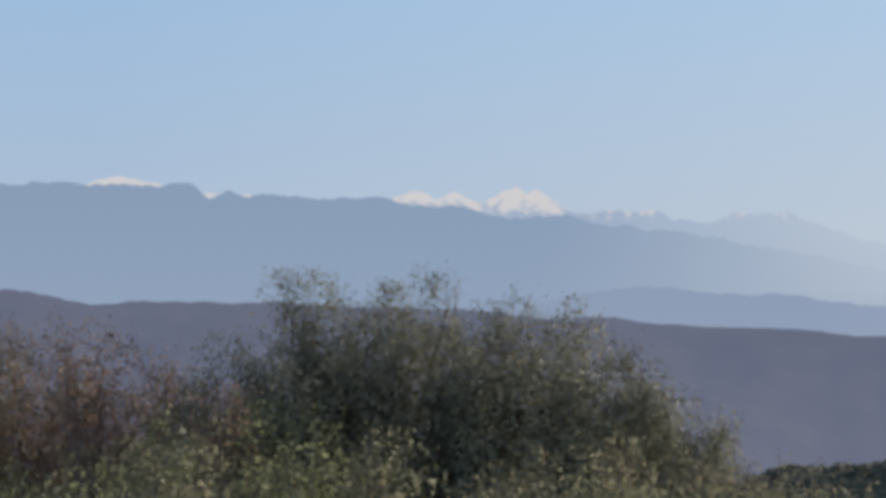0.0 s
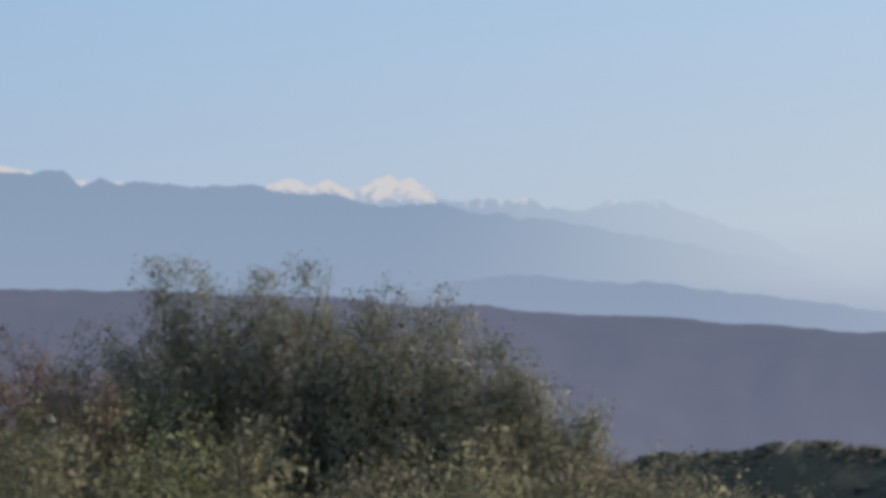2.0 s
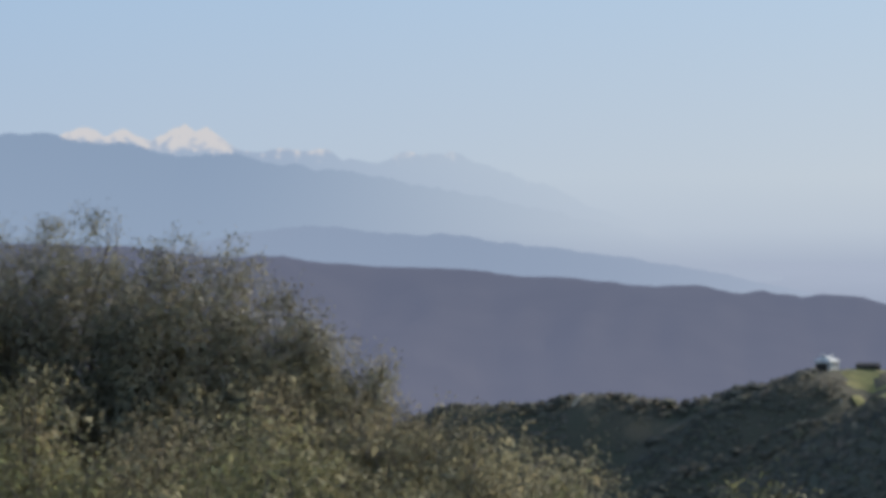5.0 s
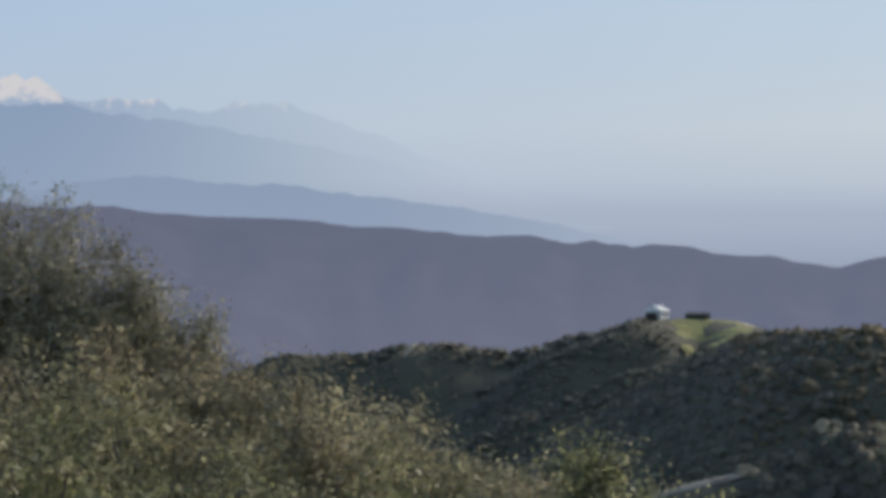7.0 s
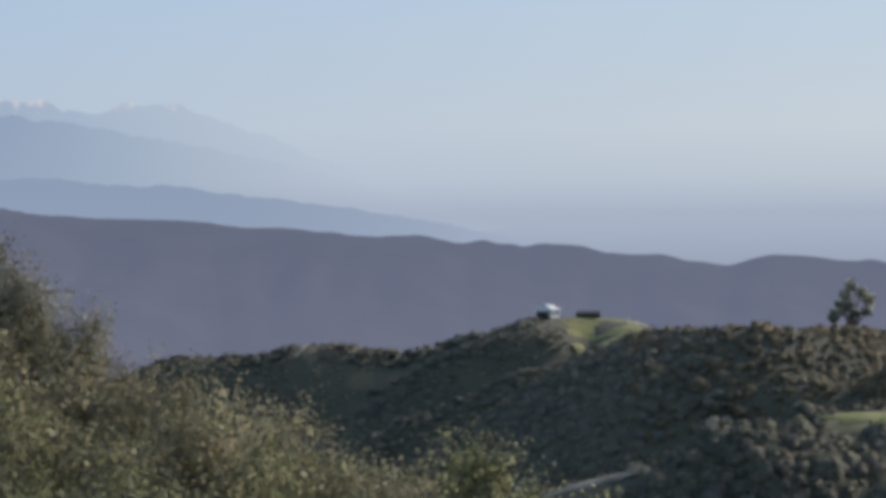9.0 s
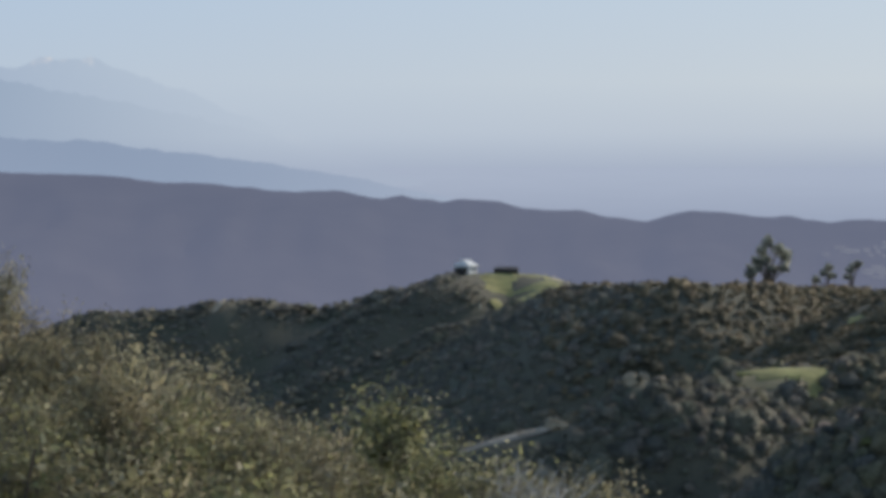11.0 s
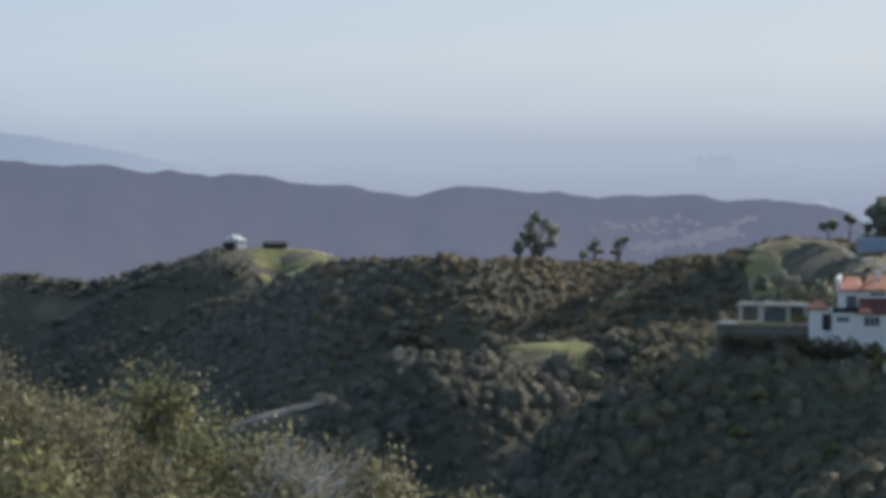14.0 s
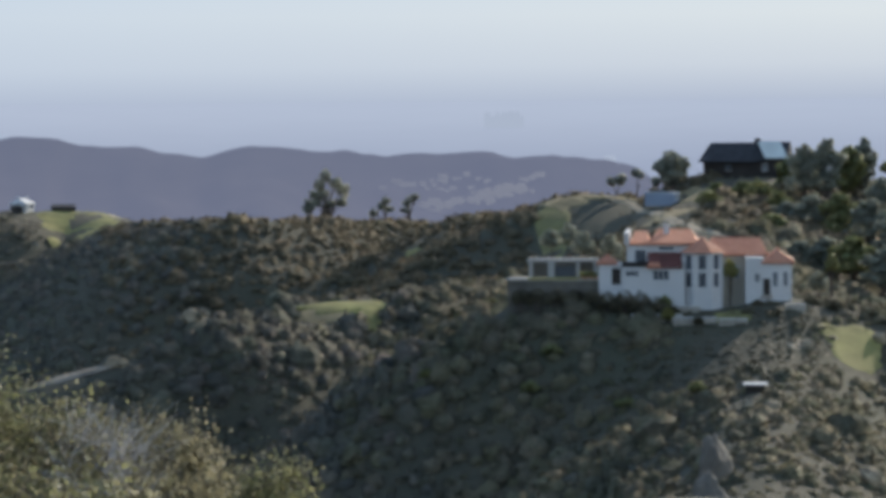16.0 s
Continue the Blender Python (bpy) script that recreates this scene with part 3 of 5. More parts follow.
# ---- shrubs on the hills ----
def clump_cards(pos, wide, tall, cards, size, rng, slope, cols=9, rings=4, level=0.6):
    """Shrubs at pos: a lobed leafy dome each, with loose leaf clumps standing out of it. Returns corners, quads and normals."""
    n = len(pos)
    scale = np.stack([wide, wide, tall], -1)[:, None, :]
    lobes = rng.normal(size=(n, 5, 3))
    lobes[..., 2] = np.abs(lobes[..., 2]) * 0.8
    lobes /= np.linalg.norm(lobes, axis=-1, keepdims=True)

    def reach(d):
        return 0.62 + 0.42 * np.max(np.einsum("nci,nli->ncl", d, lobes), axis=-1) ** 5

    def tilted(d, jitter):
        t = d / scale
        t = t / np.linalg.norm(t, axis=-1, keepdims=True) * 0.8 + slope[:, None] * level + jitter * rng.normal(size=d.shape)
        return t / np.linalg.norm(t, axis=-1, keepdims=True)

    # domes: rings of corners, the last drawn together at the top
    elev = np.radians(np.linspace(-22, 88, rings + 1))
    turn = np.linspace(0, 2 * np.pi, cols, endpoint=False)
    base = np.stack([np.outer(np.cos(elev), np.cos(turn)), np.outer(np.cos(elev), np.sin(turn)), np.outer(np.sin(elev), np.ones(cols))], -1).reshape(-1, 3)
    dd = np.repeat(base[None], n, axis=0)
    f = reach(dd) * rng.uniform(0.88, 1.1, dd.shape[:2])
    dome = pos[:, None] + dd * scale * 0.9 * f[..., None]
    i, j = np.meshgrid(np.arange(len(elev) - 1), np.arange(cols), indexing="ij")
    cell = np.stack([i * cols + j, i * cols + (j + 1) % cols, (i + 1) * cols + (j + 1) % cols, (i + 1) * cols + j], -1).reshape(-1, 4)
    dq = (np.arange(n)[:, None, None] * len(base) + cell[None]).reshape(-1, 4)
    dn = tilted(dd, 0.3)
    # loose clumps
    z = rng.uniform(0.0, 1, (n, cards))
    phi = rng.uniform(0, 2 * np.pi, (n, cards))
    c = np.sqrt(1 - z ** 2)
    d = np.stack([c * np.cos(phi), c * np.sin(phi), z], -1)
    p = pos[:, None] + d * scale * (reach(d) * rng.uniform(0.86, 1.14, (n, cards)))[..., None]
    nrm = d + 0.6 * rng.normal(size=d.shape)
    nrm /= np.linalg.norm(nrm, axis=-1, keepdims=True)
    a = np.cross(nrm, rng.normal(size=d.shape))
    a /= np.linalg.norm(a, axis=-1, keepdims=True)
    b = np.cross(nrm, a)
    s = size * np.sqrt(wide)[:, None, None] * rng.uniform(0.5, 1.2, (n, cards, 1))
    k = rng.uniform(0.7, 1.3, (4, n, cards, 1))
    corners = np.stack([p + a * s * k[0], p + b * s * k[1] * 0.8, p - a * s * k[2], p - b * s * k[3] * 0.8], 2).reshape(-1, 3)
    quads = np.arange(len(corners)).reshape(-1, 4) + n * len(base)
    normals = np.concatenate([dn.reshape(-1, 3), np.repeat(tilted(d, 0.5).reshape(-1, 3), 4, axis=0)])
    return np.concatenate([dome.reshape(-1, 3), corners]), np.concatenate([dq, quads]), normals


def scatter(name, label, az0, az1, r0, r1, gap, wide, tall, cards, size, mat, seed, cover=0.97, cols=9, rings=4, level=0.6, anywhere=False):
    """Shrubs over a stretch of hillside, as one mass; thinner where nothing overlooks them."""
    rng = np.random.default_rng(seed)
    xs = np.arange(min(r0 * math.sin(radians(az0)), r1 * math.sin(radians(az0))) - 5, max(r0 * math.sin(radians(az1)), r1 * math.sin(radians(az1))) + 5, gap)
    ys = np.arange(r0 * math.cos(radians(max(abs(az0), abs(az1)))) - 5, r1 + 5, gap)
    X, Y = np.meshgrid(xs, ys)
    X, Y = (X + rng.uniform(-0.45, 0.45, X.shape) * gap).ravel(), (Y + rng.uniform(-0.45, 0.45, Y.shape) * gap).ravel()
    R, A = np.hypot(X, Y), np.degrees(np.arctan2(X, Y))
    keep = (R > r0) & (R < r1) & (A > az0) & (A < az1) & (rng.random(X.shape) < cover) & (~is_clear(X, Y) | anywhere)
    X, Y, R, A = X[keep], Y[keep], R[keep], A[keep]
    Z = land(X, Y)
    # lee sides and valley floors that the hills hide are sparse
    row = np.searchsorted(r_rows, R) - 1
    col = np.clip(np.round((A + 24) / 0.14).astype(int), 0, nc - 1)
    lift = np.maximum.accumulate((gz - EYE) / R_, axis=0)
    seen = (Z + 7.5 - EYE) / R > lift[np.maximum(row - 3, 0), col]
    low = (Z + 3 - EYE) / R < math.tan(radians(-8.6))
    keep = (seen & ~low) | (rng.random(X.shape) < 0.05)
    X, Y, Z, R = X[keep], Y[keep], Z[keep], R[keep]
    big = np.clip(0.42 + 0.5 * rough_noise(X / 14, Y / 14, seed) + rng.normal(size=X.shape) * 0.38, 0, 1.3) * (1 + 1.1 * (rng.random(X.shape) < 0.06))
    w, h = wide[0] + (wide[1] - wide[0]) * big, tall[0] + (tall[1] - tall[0]) * big * rng.uniform(0.8, 1.15, X.shape)
    dx, dy = (land(X + 4, Y) - land(X - 4, Y)) / 8, (land(X, Y + 4) - land(X, Y - 4)) / 8
    lie = np.stack([-dx, -dy, np.ones_like(dx)], -1)
    lie /= np.linalg.norm(lie, axis=1, keepdims=True)
    v, q, nm = clump_cards(np.stack([X, Y, Z - 0.15], -1), w, h, cards, size, rng, lie, cols, rings, level)
    return tagged(new(name, mesh_of(name, v, q, (mat,), True, nm)), label, "shrubs", kind="stuff")


# sun-toned and shade-toned brush is laid out by how the slopes are lit
scatter("chaparral", "dense chaparral in cool shade tones on the near slopes", 1.0, 5.4, 235, 520, 2.05, (0.8, 2.1), (0.8, 2.2), 42, 0.17, canyon, 1, level=0.8)
scatter("chaparral", "chaparral in cool shade tones in the gully", 5.4, 7.2, 235, 520, 2.8, (0.8, 2.2), (0.8, 2.3), 42, 0.17, canyon, 8, level=0.8)
scatter("chaparral", "grey haze-toned sage among the shade-toned chaparral in the gully", 5.4, 7.2, 235, 520, 2.8, (0.8, 2.2), (0.8, 2.3), 42, 0.17, sage, 9, level=0.8)
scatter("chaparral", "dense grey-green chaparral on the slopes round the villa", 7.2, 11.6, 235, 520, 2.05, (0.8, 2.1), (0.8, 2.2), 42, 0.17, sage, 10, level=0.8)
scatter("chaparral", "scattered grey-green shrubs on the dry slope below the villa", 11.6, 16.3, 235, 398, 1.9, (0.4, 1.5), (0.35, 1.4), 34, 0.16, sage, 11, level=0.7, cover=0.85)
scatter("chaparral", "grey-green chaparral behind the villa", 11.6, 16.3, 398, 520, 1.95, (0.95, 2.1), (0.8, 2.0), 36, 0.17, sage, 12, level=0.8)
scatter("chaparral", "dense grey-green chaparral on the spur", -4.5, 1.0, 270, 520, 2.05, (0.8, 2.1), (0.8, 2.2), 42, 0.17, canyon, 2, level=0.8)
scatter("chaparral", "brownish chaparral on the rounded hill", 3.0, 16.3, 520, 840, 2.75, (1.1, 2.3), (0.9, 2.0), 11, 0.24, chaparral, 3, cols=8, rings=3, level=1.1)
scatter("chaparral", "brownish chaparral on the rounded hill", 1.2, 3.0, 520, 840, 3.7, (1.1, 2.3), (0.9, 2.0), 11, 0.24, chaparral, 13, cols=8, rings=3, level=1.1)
scatter("chaparral", "chaparral in cool shade tones on the long spur", -10.0, 1.2, 520, 840, 2.75, (1.1, 2.3), (0.9, 2.0), 11, 0.24, canyon, 5, cols=8, rings=3, level=1.1)
scatter("chaparral", "chaparral in cool shade tones on the long spur", 1.2, 3.0, 520, 840, 3.7, (1.1, 2.3), (0.9, 2.0), 11, 0.24, canyon, 15, cols=8, rings=3, level=1.1)
scatter("chaparral", "chaparral in cool shade tones on the western hill", -9.0, 4.0, 840, 1150, 2.8, (0.9, 2.2), (0.6, 1.5), 7, 0.24, canyon, 4, cols=7, rings=3, level=1.6)
scatter("dry_brush", "low tan brush and dry grass tufts on the slope below the villa", 11.0, 14.6, 340, 396, 1.1, (0.25, 0.85), (0.2, 0.6), 7, 0.18, tan_brush, 6, cols=7, rings=3, anywhere=True)
scatter("dry_brush", "tan and olive tufts on the slope above the villa", 8.8, 13.6, 470, 610, 1.9, (0.3, 0.8), (0.2, 0.6), 8, 0.18, tan_brush, 7, cols=7, rings=3, anywhere=True, cover=0.5)


# ---- bushes near the viewpoint ----
def tubes(paths, radii, sides):
    """Tapered twigs: paths of shape (count, points, 3), radii of shape (count, points)."""
    n, k, _ = paths.shape
    d = np.gradient(paths, axis=1)
    d /= np.linalg.norm(d, axis=-1, keepdims=True) + 1e-9
    a = np.cross(d, np.array([0.31, 0.52, 0.79]))
    a /= np.linalg.norm(a, axis=-1, keepdims=True) + 1e-9
    b = np.cross(d, a)
    t = np.linspace(0, 2 * np.pi, sides, endpoint=False)
    v = paths[:, :, None] + radii[:, :, None, None] * (a[:, :, None] * np.cos(t)[None, None, :, None] + b[:, :, None] * np.sin(t)[None, None, :, None])
    i, j, s = np.meshgrid(np.arange(n), np.arange(k - 1), np.arange(sides), indexing="ij")
    at = lambda jj, ss: (i * k + jj) * sides + ss % sides
    q = np.stack([at(j, s), at(j, s + 1), at(j + 1, s + 1), at(j + 1, s)], -1).reshape(-1, 4)
    return v.reshape(-1, 3), q


def bush(name, az, r, top_el, wide, deep, shoots, mat, label, seed, leaf=0.023, leaves=26, reach=0.17, spiky=0.0, twig=None, bare=0.0, base=0.12):
    """A many-stemmed shrub: stems from one base, shoots all over a lobed crown, a leaf at each node."""
    rng = np.random.default_rng(seed)
    top = polar(az, top_el, r)
    root = np.array([top.x, top.y, land_z(top.x, top.y)])
    high = top.z - root[2]
    n = shoots
    nb = max(8, n // 15)  # boughs, each with a spray of shoots
    u = rng.uniform(-0.25, 1, nb)
    phi = rng.uniform(0, 2 * np.pi, nb)
    c = np.sqrt(1 - np.clip(u, 0, 1) ** 2)
    boughs = np.stack([c * np.cos(phi), c * np.sin(phi), u], -1)
    of = rng.integers(0, nb, n)
    d = boughs[of] + rng.normal(size=(n, 3)) * 0.11
    d /= np.maximum(1, np.linalg.norm(d, axis=1, keepdims=True))
    out = rng.uniform(0.84, 1.1, nb)[of]
    lobes = rng.normal(size=(7, 3))
    lobes[:, 2] = np.abs(lobes[:, 2]) * 0.8 + 0.1
    lobes /= np.linalg.norm(lobes, axis=1, keepdims=True)
    f = 0.74 + 0.26 * np.max(d @ lobes.T, axis=1) ** 4
    depth_in = rng.uniform(0, 1, n) ** 2.2
    f = f * out * (1 - 0.5 * depth_in)
    lower = 0.45 if base < 0.3 else base
    crown = np.array([wide / 2, deep / 2, high * (1 - lower) - reach * 0.55])
    turn = radians(-az)
    flat = d * crown * f[:, None]
    start = np.stack([flat[:, 0] * math.cos(turn) - flat[:, 1] * math.sin(turn), flat[:, 0] * math.sin(turn) + flat[:, 1] * math.cos(turn), flat[:, 2] + high * lower], -1)
    go = d * np.array([0.8, 0.8, 0.55]) + np.array([0, 0, 0.12]) + rng.normal(size=(n, 3)) * 0.65
    go /= np.linalg.norm(go, axis=1, keepdims=True)
    long_ = reach * rng.uniform(0.5, 1.15, n) * (1 + spiky * (rng.random(n) < 0.06))
    s = np.linspace(0, 1, 4)
    bend = rng.normal(size=(n, 3)) * 0.2
    path = start[:, None] + go[:, None] * (long_[:, None] * s)[..., None] + (bend * long_[:, None])[:, None] * (s ** 2)[None, :, None]
    path[..., 2] *= high / np.percentile(path[:, -1, 2], 99.6)
    path[..., 2] = np.where(path[..., 2] > high, high + (path[..., 2] - high) * 0.15, path[..., 2])
    start = path[:, 0]
    thing = new(name)
    thing.location = root
    tagged(thing, label, "bush")
    # stems
    ns = 26
    pick = rng.choice(n, ns, replace=False)
    sp = np.linspace(0, 1, 6)
    foot = rng.normal(size=(ns, 3)) * np.array([0.09, 0.09, 0])
    foot[:, 2] = -0.08
    goal = start[pick]
    rise = np.stack([goal[:, 0] * 0.25, goal[:, 1] * 0.25, goal[:, 2] * 0.55], -1)
    stems = foot[:, None] * ((1 - sp) ** 2)[None, :, None] + rise[:, None] * (2 * sp * (1 - sp))[None, :, None] + goal[:, None] * (sp ** 2)[None, :, None]
    wob = rng.normal(size=(ns, 6, 3)) * 0.03
    wob[:, 0] = 0
    v, q = tubes(stems + wob, np.tile((0.006 if bare > 0.5 else 0.022) * (1 - 0.75 * sp), (ns, 1)), 4)
    ob = tagged(new("stem_growth", mesh_of("stem_growth", v, q, (twig or bark,), smooth=True)), kind="stuff")
    ob.parent = thing
    thick = np.array([0.0025, 0.002, 0.0015, 0.0008]) if bare > 0.5 else np.array([0.0028, 0.001])
    shown = np.arange(n) if bare > 0.5 else np.arange(0, n, 2)
    v, q = tubes(path[shown] if bare > 0.5 else path[shown][:, ::3], np.tile(thick, (len(shown), 1)), 3)
    ob = tagged(new("twig_growth", mesh_of("twig_growth", v, q, (twig or bark,))), kind="stuff")
    ob.parent = thing
    # leaves
    leafy_ = rng.random(n) >= bare
    m = int(leafy_.sum())
    if m:
        at = np.clip(rng.uniform(0.05, 1.05, (m, leaves)), 0, 1)
        g = path[leafy_]
        seg = np.clip((at * 3).astype(int), 0, 2)
        fr = at * 3 - seg
        rows_ = np.arange(m)[:, None]
        p = g[rows_, seg] * (1 - fr[..., None]) + g[rows_, seg + 1] * fr[..., None]
        p = p + rng.normal(size=p.shape) * 0.032
        ax = go[leafy_][:, None] * 0.55 + rng.normal(size=p.shape) * 0.6
        ax /= np.linalg.norm(ax, axis=-1, keepdims=True)
        nr_ = d[leafy_][:, None] * 0.5 + np.array([0, 0, 0.35]) + rng.normal(size=p.shape) * 0.55
        side = np.cross(ax, nr_)
        side /= np.linalg.norm(side, axis=-1, keepdims=True) + 1e-9
        nr_ = np.cross(side, ax)
        L_ = leaf * rng.uniform(0.6, 1.3, p.shape[:2] + (1,))
        w_ = L_ * rng.uniform(0.27, 0.4, L_.shape)
        tip = p + ax * L_
        mid = p + ax * L_ * rng.uniform(0.2, 0.5, L_.shape) + nr_ * L_ * 0.1
        v = np.stack([mid - side * w_, mid + side * w_, np.where(rng.random(L_.shape) < 0.5, tip, p - ax * L_ * 0.2)], 2).reshape(-1, 3)
        inner = rng.choice(m, m * 4)
        ci = g[inner, 0] * np.array([0.84, 0.84, 0.93]) + rng.normal(size=(m * 4, 3)) * 0.07
        na = d[leafy_][inner] + rng.normal(size=ci.shape) * 0.4
        na /= np.linalg.norm(na, axis=1, keepdims=True)
        ea = np.cross(na, rng.normal(size=ci.shape))
        ea /= np.linalg.norm(ea, axis=1, keepdims=True)
        eb = np.cross(na, ea)
        si = rng.uniform(0.014, 0.03, (len(ci), 1))
        mass = np.stack([ci + ea * si, ci + eb * si, ci - (ea + eb) * si * 0.8], 1).reshape(-1, 3)
        v = np.concatenate([v, mass])
        face = np.where((nr_ * d[leafy_][:, None]).sum(-1, keepdims=True) < 0, -nr_, nr_) * 0.5 + d[leafy_][:, None] * 0.9
        face /= np.linalg.norm(face, axis=-1, keepdims=True)
        ob = tagged(new("foliage", mesh_of("foliage", v, np.arange(len(v)).reshape(-1, 3), (mat,), True, np.repeat(np.concatenate([face.reshape(-1, 3), na]), 3, axis=0))), kind="stuff")
        ob.parent = thing
    return thing


olive = leafy("dark_olive_leaves", ((0.239, 0.241, 0.173), (0.354, 0.343, 0.236), (0.497, 0.473, 0.377)), ((0.249, 0.251, 0.167), (0.363, 0.328, 0.215), (0.373, 0.314, 0.236)), 2.2, 0.5, 0.5, 0.45)
golden = leafy("yellow_green_leaves", ((0.258, 0.243, 0.145), (0.377, 0.340, 0.208), (0.556, 0.526, 0.385)), ((0.268, 0.259, 0.145), (0.367, 0.324, 0.187), (0.397, 0.299, 0.203)), 2.0, 0.5, 0.6, 0.62)
russet = leafy("reddish_brown_leaves", ((0.30, 0.21, 0.16), (0.42, 0.26, 0.19), (0.40, 0.33, 0.25)), ((0.31, 0.23, 0.17), (0.42, 0.26, 0.19), (0.38, 0.33, 0.24)), 2.0, 0.6, 0.6, 0.62)
green = leafy("fresh_green_leaves", ((0.230, 0.243, 0.111), (0.351, 0.346, 0.169), (0.594, 0.550, 0.364)), ((0.257, 0.262, 0.117), (0.365, 0.346, 0.169)), 2.0, 0.5, 0.6, 0.62)

OAK = "large dark olive scrub oak with leafy shoots on top"
bush("scrub_oak", -15.0, 20.3, 0.68, 2.7, 2.2, 3300, olive, OAK, 101, spiky=0.5, leaf=0.027, leaves=38, reach=0.2)
bush("scrub_oak", -16.25, 20.0, 0.98, 0.8, 1.0, 620, olive, OAK, 102, spiky=0.5, leaf=0.027, leaves=38, reach=0.2)
bush("scrub_oak", -13.85, 20.0, 0.9, 0.9, 1.0, 700, olive, OAK, 103, spiky=0.5, leaf=0.027, leaves=38, reach=0.2)
bush("scrub_oak", -12.2, 19.6, 0.45, 1.5, 1.6, 1300, olive, OAK, 104, spiky=0.4, leaf=0.027, leaves=38, reach=0.2)
bush("scrub_oak", -10.85, 19.4, -0.15, 1.0, 1.3, 950, olive, OAK, 105, spiky=0.4, leaf=0.027, leaves=38, reach=0.2)
bush("scrub_oak", -9.75, 19.0, -0.95, 0.9, 1.1, 640, olive, OAK, 106, spiky=0.5, leaf=0.027, leaves=38, reach=0.2)
bush("scrub_oak", -8.95, 19.0, -1.5, 0.55, 0.8, 300, olive, "low side branch of a scrub oak with dark leaves", 108, spiky=0.6, leaf=0.027, leaves=38, reach=0.2)
bush("scrub_oak", -17.3, 19.6, -0.25, 1.2, 1.2, 800, olive, OAK, 107, leaf=0.027, leaves=38)
RED = "shrub with reddish-brown leaves and bare grey twigs"
bush("buckwheat_bush", -21.5, 21.0, 0.02, 1.2, 1.2, 900, russet, RED, 111, leaf=0.026, bare=0.12, reach=0.2, twig=twig_wood)
bush("buckwheat_bush", -20.3, 20.5, 0.12, 1.1, 1.1, 900, russet, RED, 112, leaf=0.026, bare=0.12, reach=0.2, twig=twig_wood)
bush("buckwheat_bush", -18.7, 20.2, -0.5, 1.4, 1.1, 1300, russet, RED, 113, leaf=0.026, bare=0.15, twig=twig_wood)
bush("buckwheat_bush", -17.6, 19.0, -1.1, 0.8, 0.9, 420, russet, RED, 118, leaf=0.026, bare=0.1, twig=twig_wood)
bush("chaparral_bush", -19.3, 15.5, -1.75, 0.7, 0.7, 330, green, "small fresh green bush among the brown ones", 117, leaf=0.03)
bush("buckwheat_bush", -22.6, 20.5, -0.1, 1.3, 1.1, 430, golden, "sparse shrub with yellow-brown leaves", 114, bare=0.1)
bush("dead_shrub", -18.9, 20.8, -0.05, 1.5, 1.1, 330, russet, "leafless grey shrub with thin bare twigs", 115, bare=0.93, reach=0.5, twig=twig_wood)
bush("dead_shrub", -19.8, 19.5, -0.9, 1.2, 1.0, 260, russet, "leafless grey shrub with thin bare twigs", 116, bare=0.9, reach=0.5, twig=twig_wood)
GOLD = "yellow-green chaparral bush with small leathery leaves"
for k, (az, r, el, w) in enumerate(((-21.0, 14.5, -2.3, 1.3), (-19.6, 14.2, -2.2, 1.1), (-18.2, 14.2, -1.72, 1.25), (-16.5, 14.2, -1.48, 1.3), (-14.7, 14.1, -1.95, 1.3), (-12.8, 14.0, -2.45, 1.3),
                                    (-11.0, 13.8, -2.75, 1.3), (-9.2, 13.6, -3.0, 1.3), (-7.4, 13.5, -3.35, 1.25), (-5.6, 13.3, -4.05, 1.2), (-3.8, 13.4, -4.3, 1.1), (-2.9, 13.0, -4.85, 1.2), (-0.7, 13.4, -4.8, 1.0))):
    bush("chaparral_bush", az, r, el, w, 1.2, 700, golden if k % 3 else green, GOLD, 200 + k)
for k, (az, r, el, w) in enumerate(((-8.7, 17.2, -2.12, 1.15), (-7.6, 17.0, -2.62, 1.0), (-6.5, 16.6, -2.95, 1.2), (-5.5, 16.2, -3.35, 1.1), (-4.6, 15.8, -3.95, 1.0), (-10.4, 17.5, -1.85, 1.3))):
    bush("chaparral_bush", az, r, el, w, 1.2, 480, golden, "yellow-brown chaparral bush beside the scrub oak", 230 + k, spiky=0.6)
for k, (az, r, el, w) in enumerate(((-9.2, 11.6, -4.1, 1.2), (-7.0, 11.5, -4.5, 1.2), (-4.9, 11.5, -5.0, 1.2), (-2.7, 11.5, -5.75, 1.2), (-0.6, 11.5, -6.0, 1.2), (1.4, 11.5, -6.5, 1.0), (-20, 11.6, -3.0, 1.2), (-17.6, 11.6, -2.95, 1.2), (-15.2, 11.6, -3.0, 1.2), (-12.8, 11.6, -3.1, 1.2), (-11, 11.6, -3.6, 1.2))):
    bush("chaparral_bush", az, r, el, w, 1.1, 480, golden if k % 2 else green, GOLD, 250 + k, leaf=0.018)
bush("chaparral_bush", -1.85, 14.8, -3.95, 0.62, 0.7, 330, green, "upright green bush with larger pale leaves", 271, leaf=0.03, leaves=26, spiky=0.8)
bush("chaparral_bush", -1.2, 14.6, -4.35, 0.6, 0.7, 280, green, "upright green bush with larger pale leaves", 272, leaf=0.03, leaves=26, spiky=0.6)
bush("chaparral_bush", 0.2, 13.2, -5.55, 0.9, 0.9, 620, golden, GOLD, 273)
bush("chaparral_bush", 2.0, 13.6, -5.5, 0.58, 0.8, 800, golden, "rounded green-gold bush beside dead twigs", 274)
bush("chaparral_bush", 1.4, 13.4, -5.75, 0.95, 0.9, 700, golden, GOLD, 275)
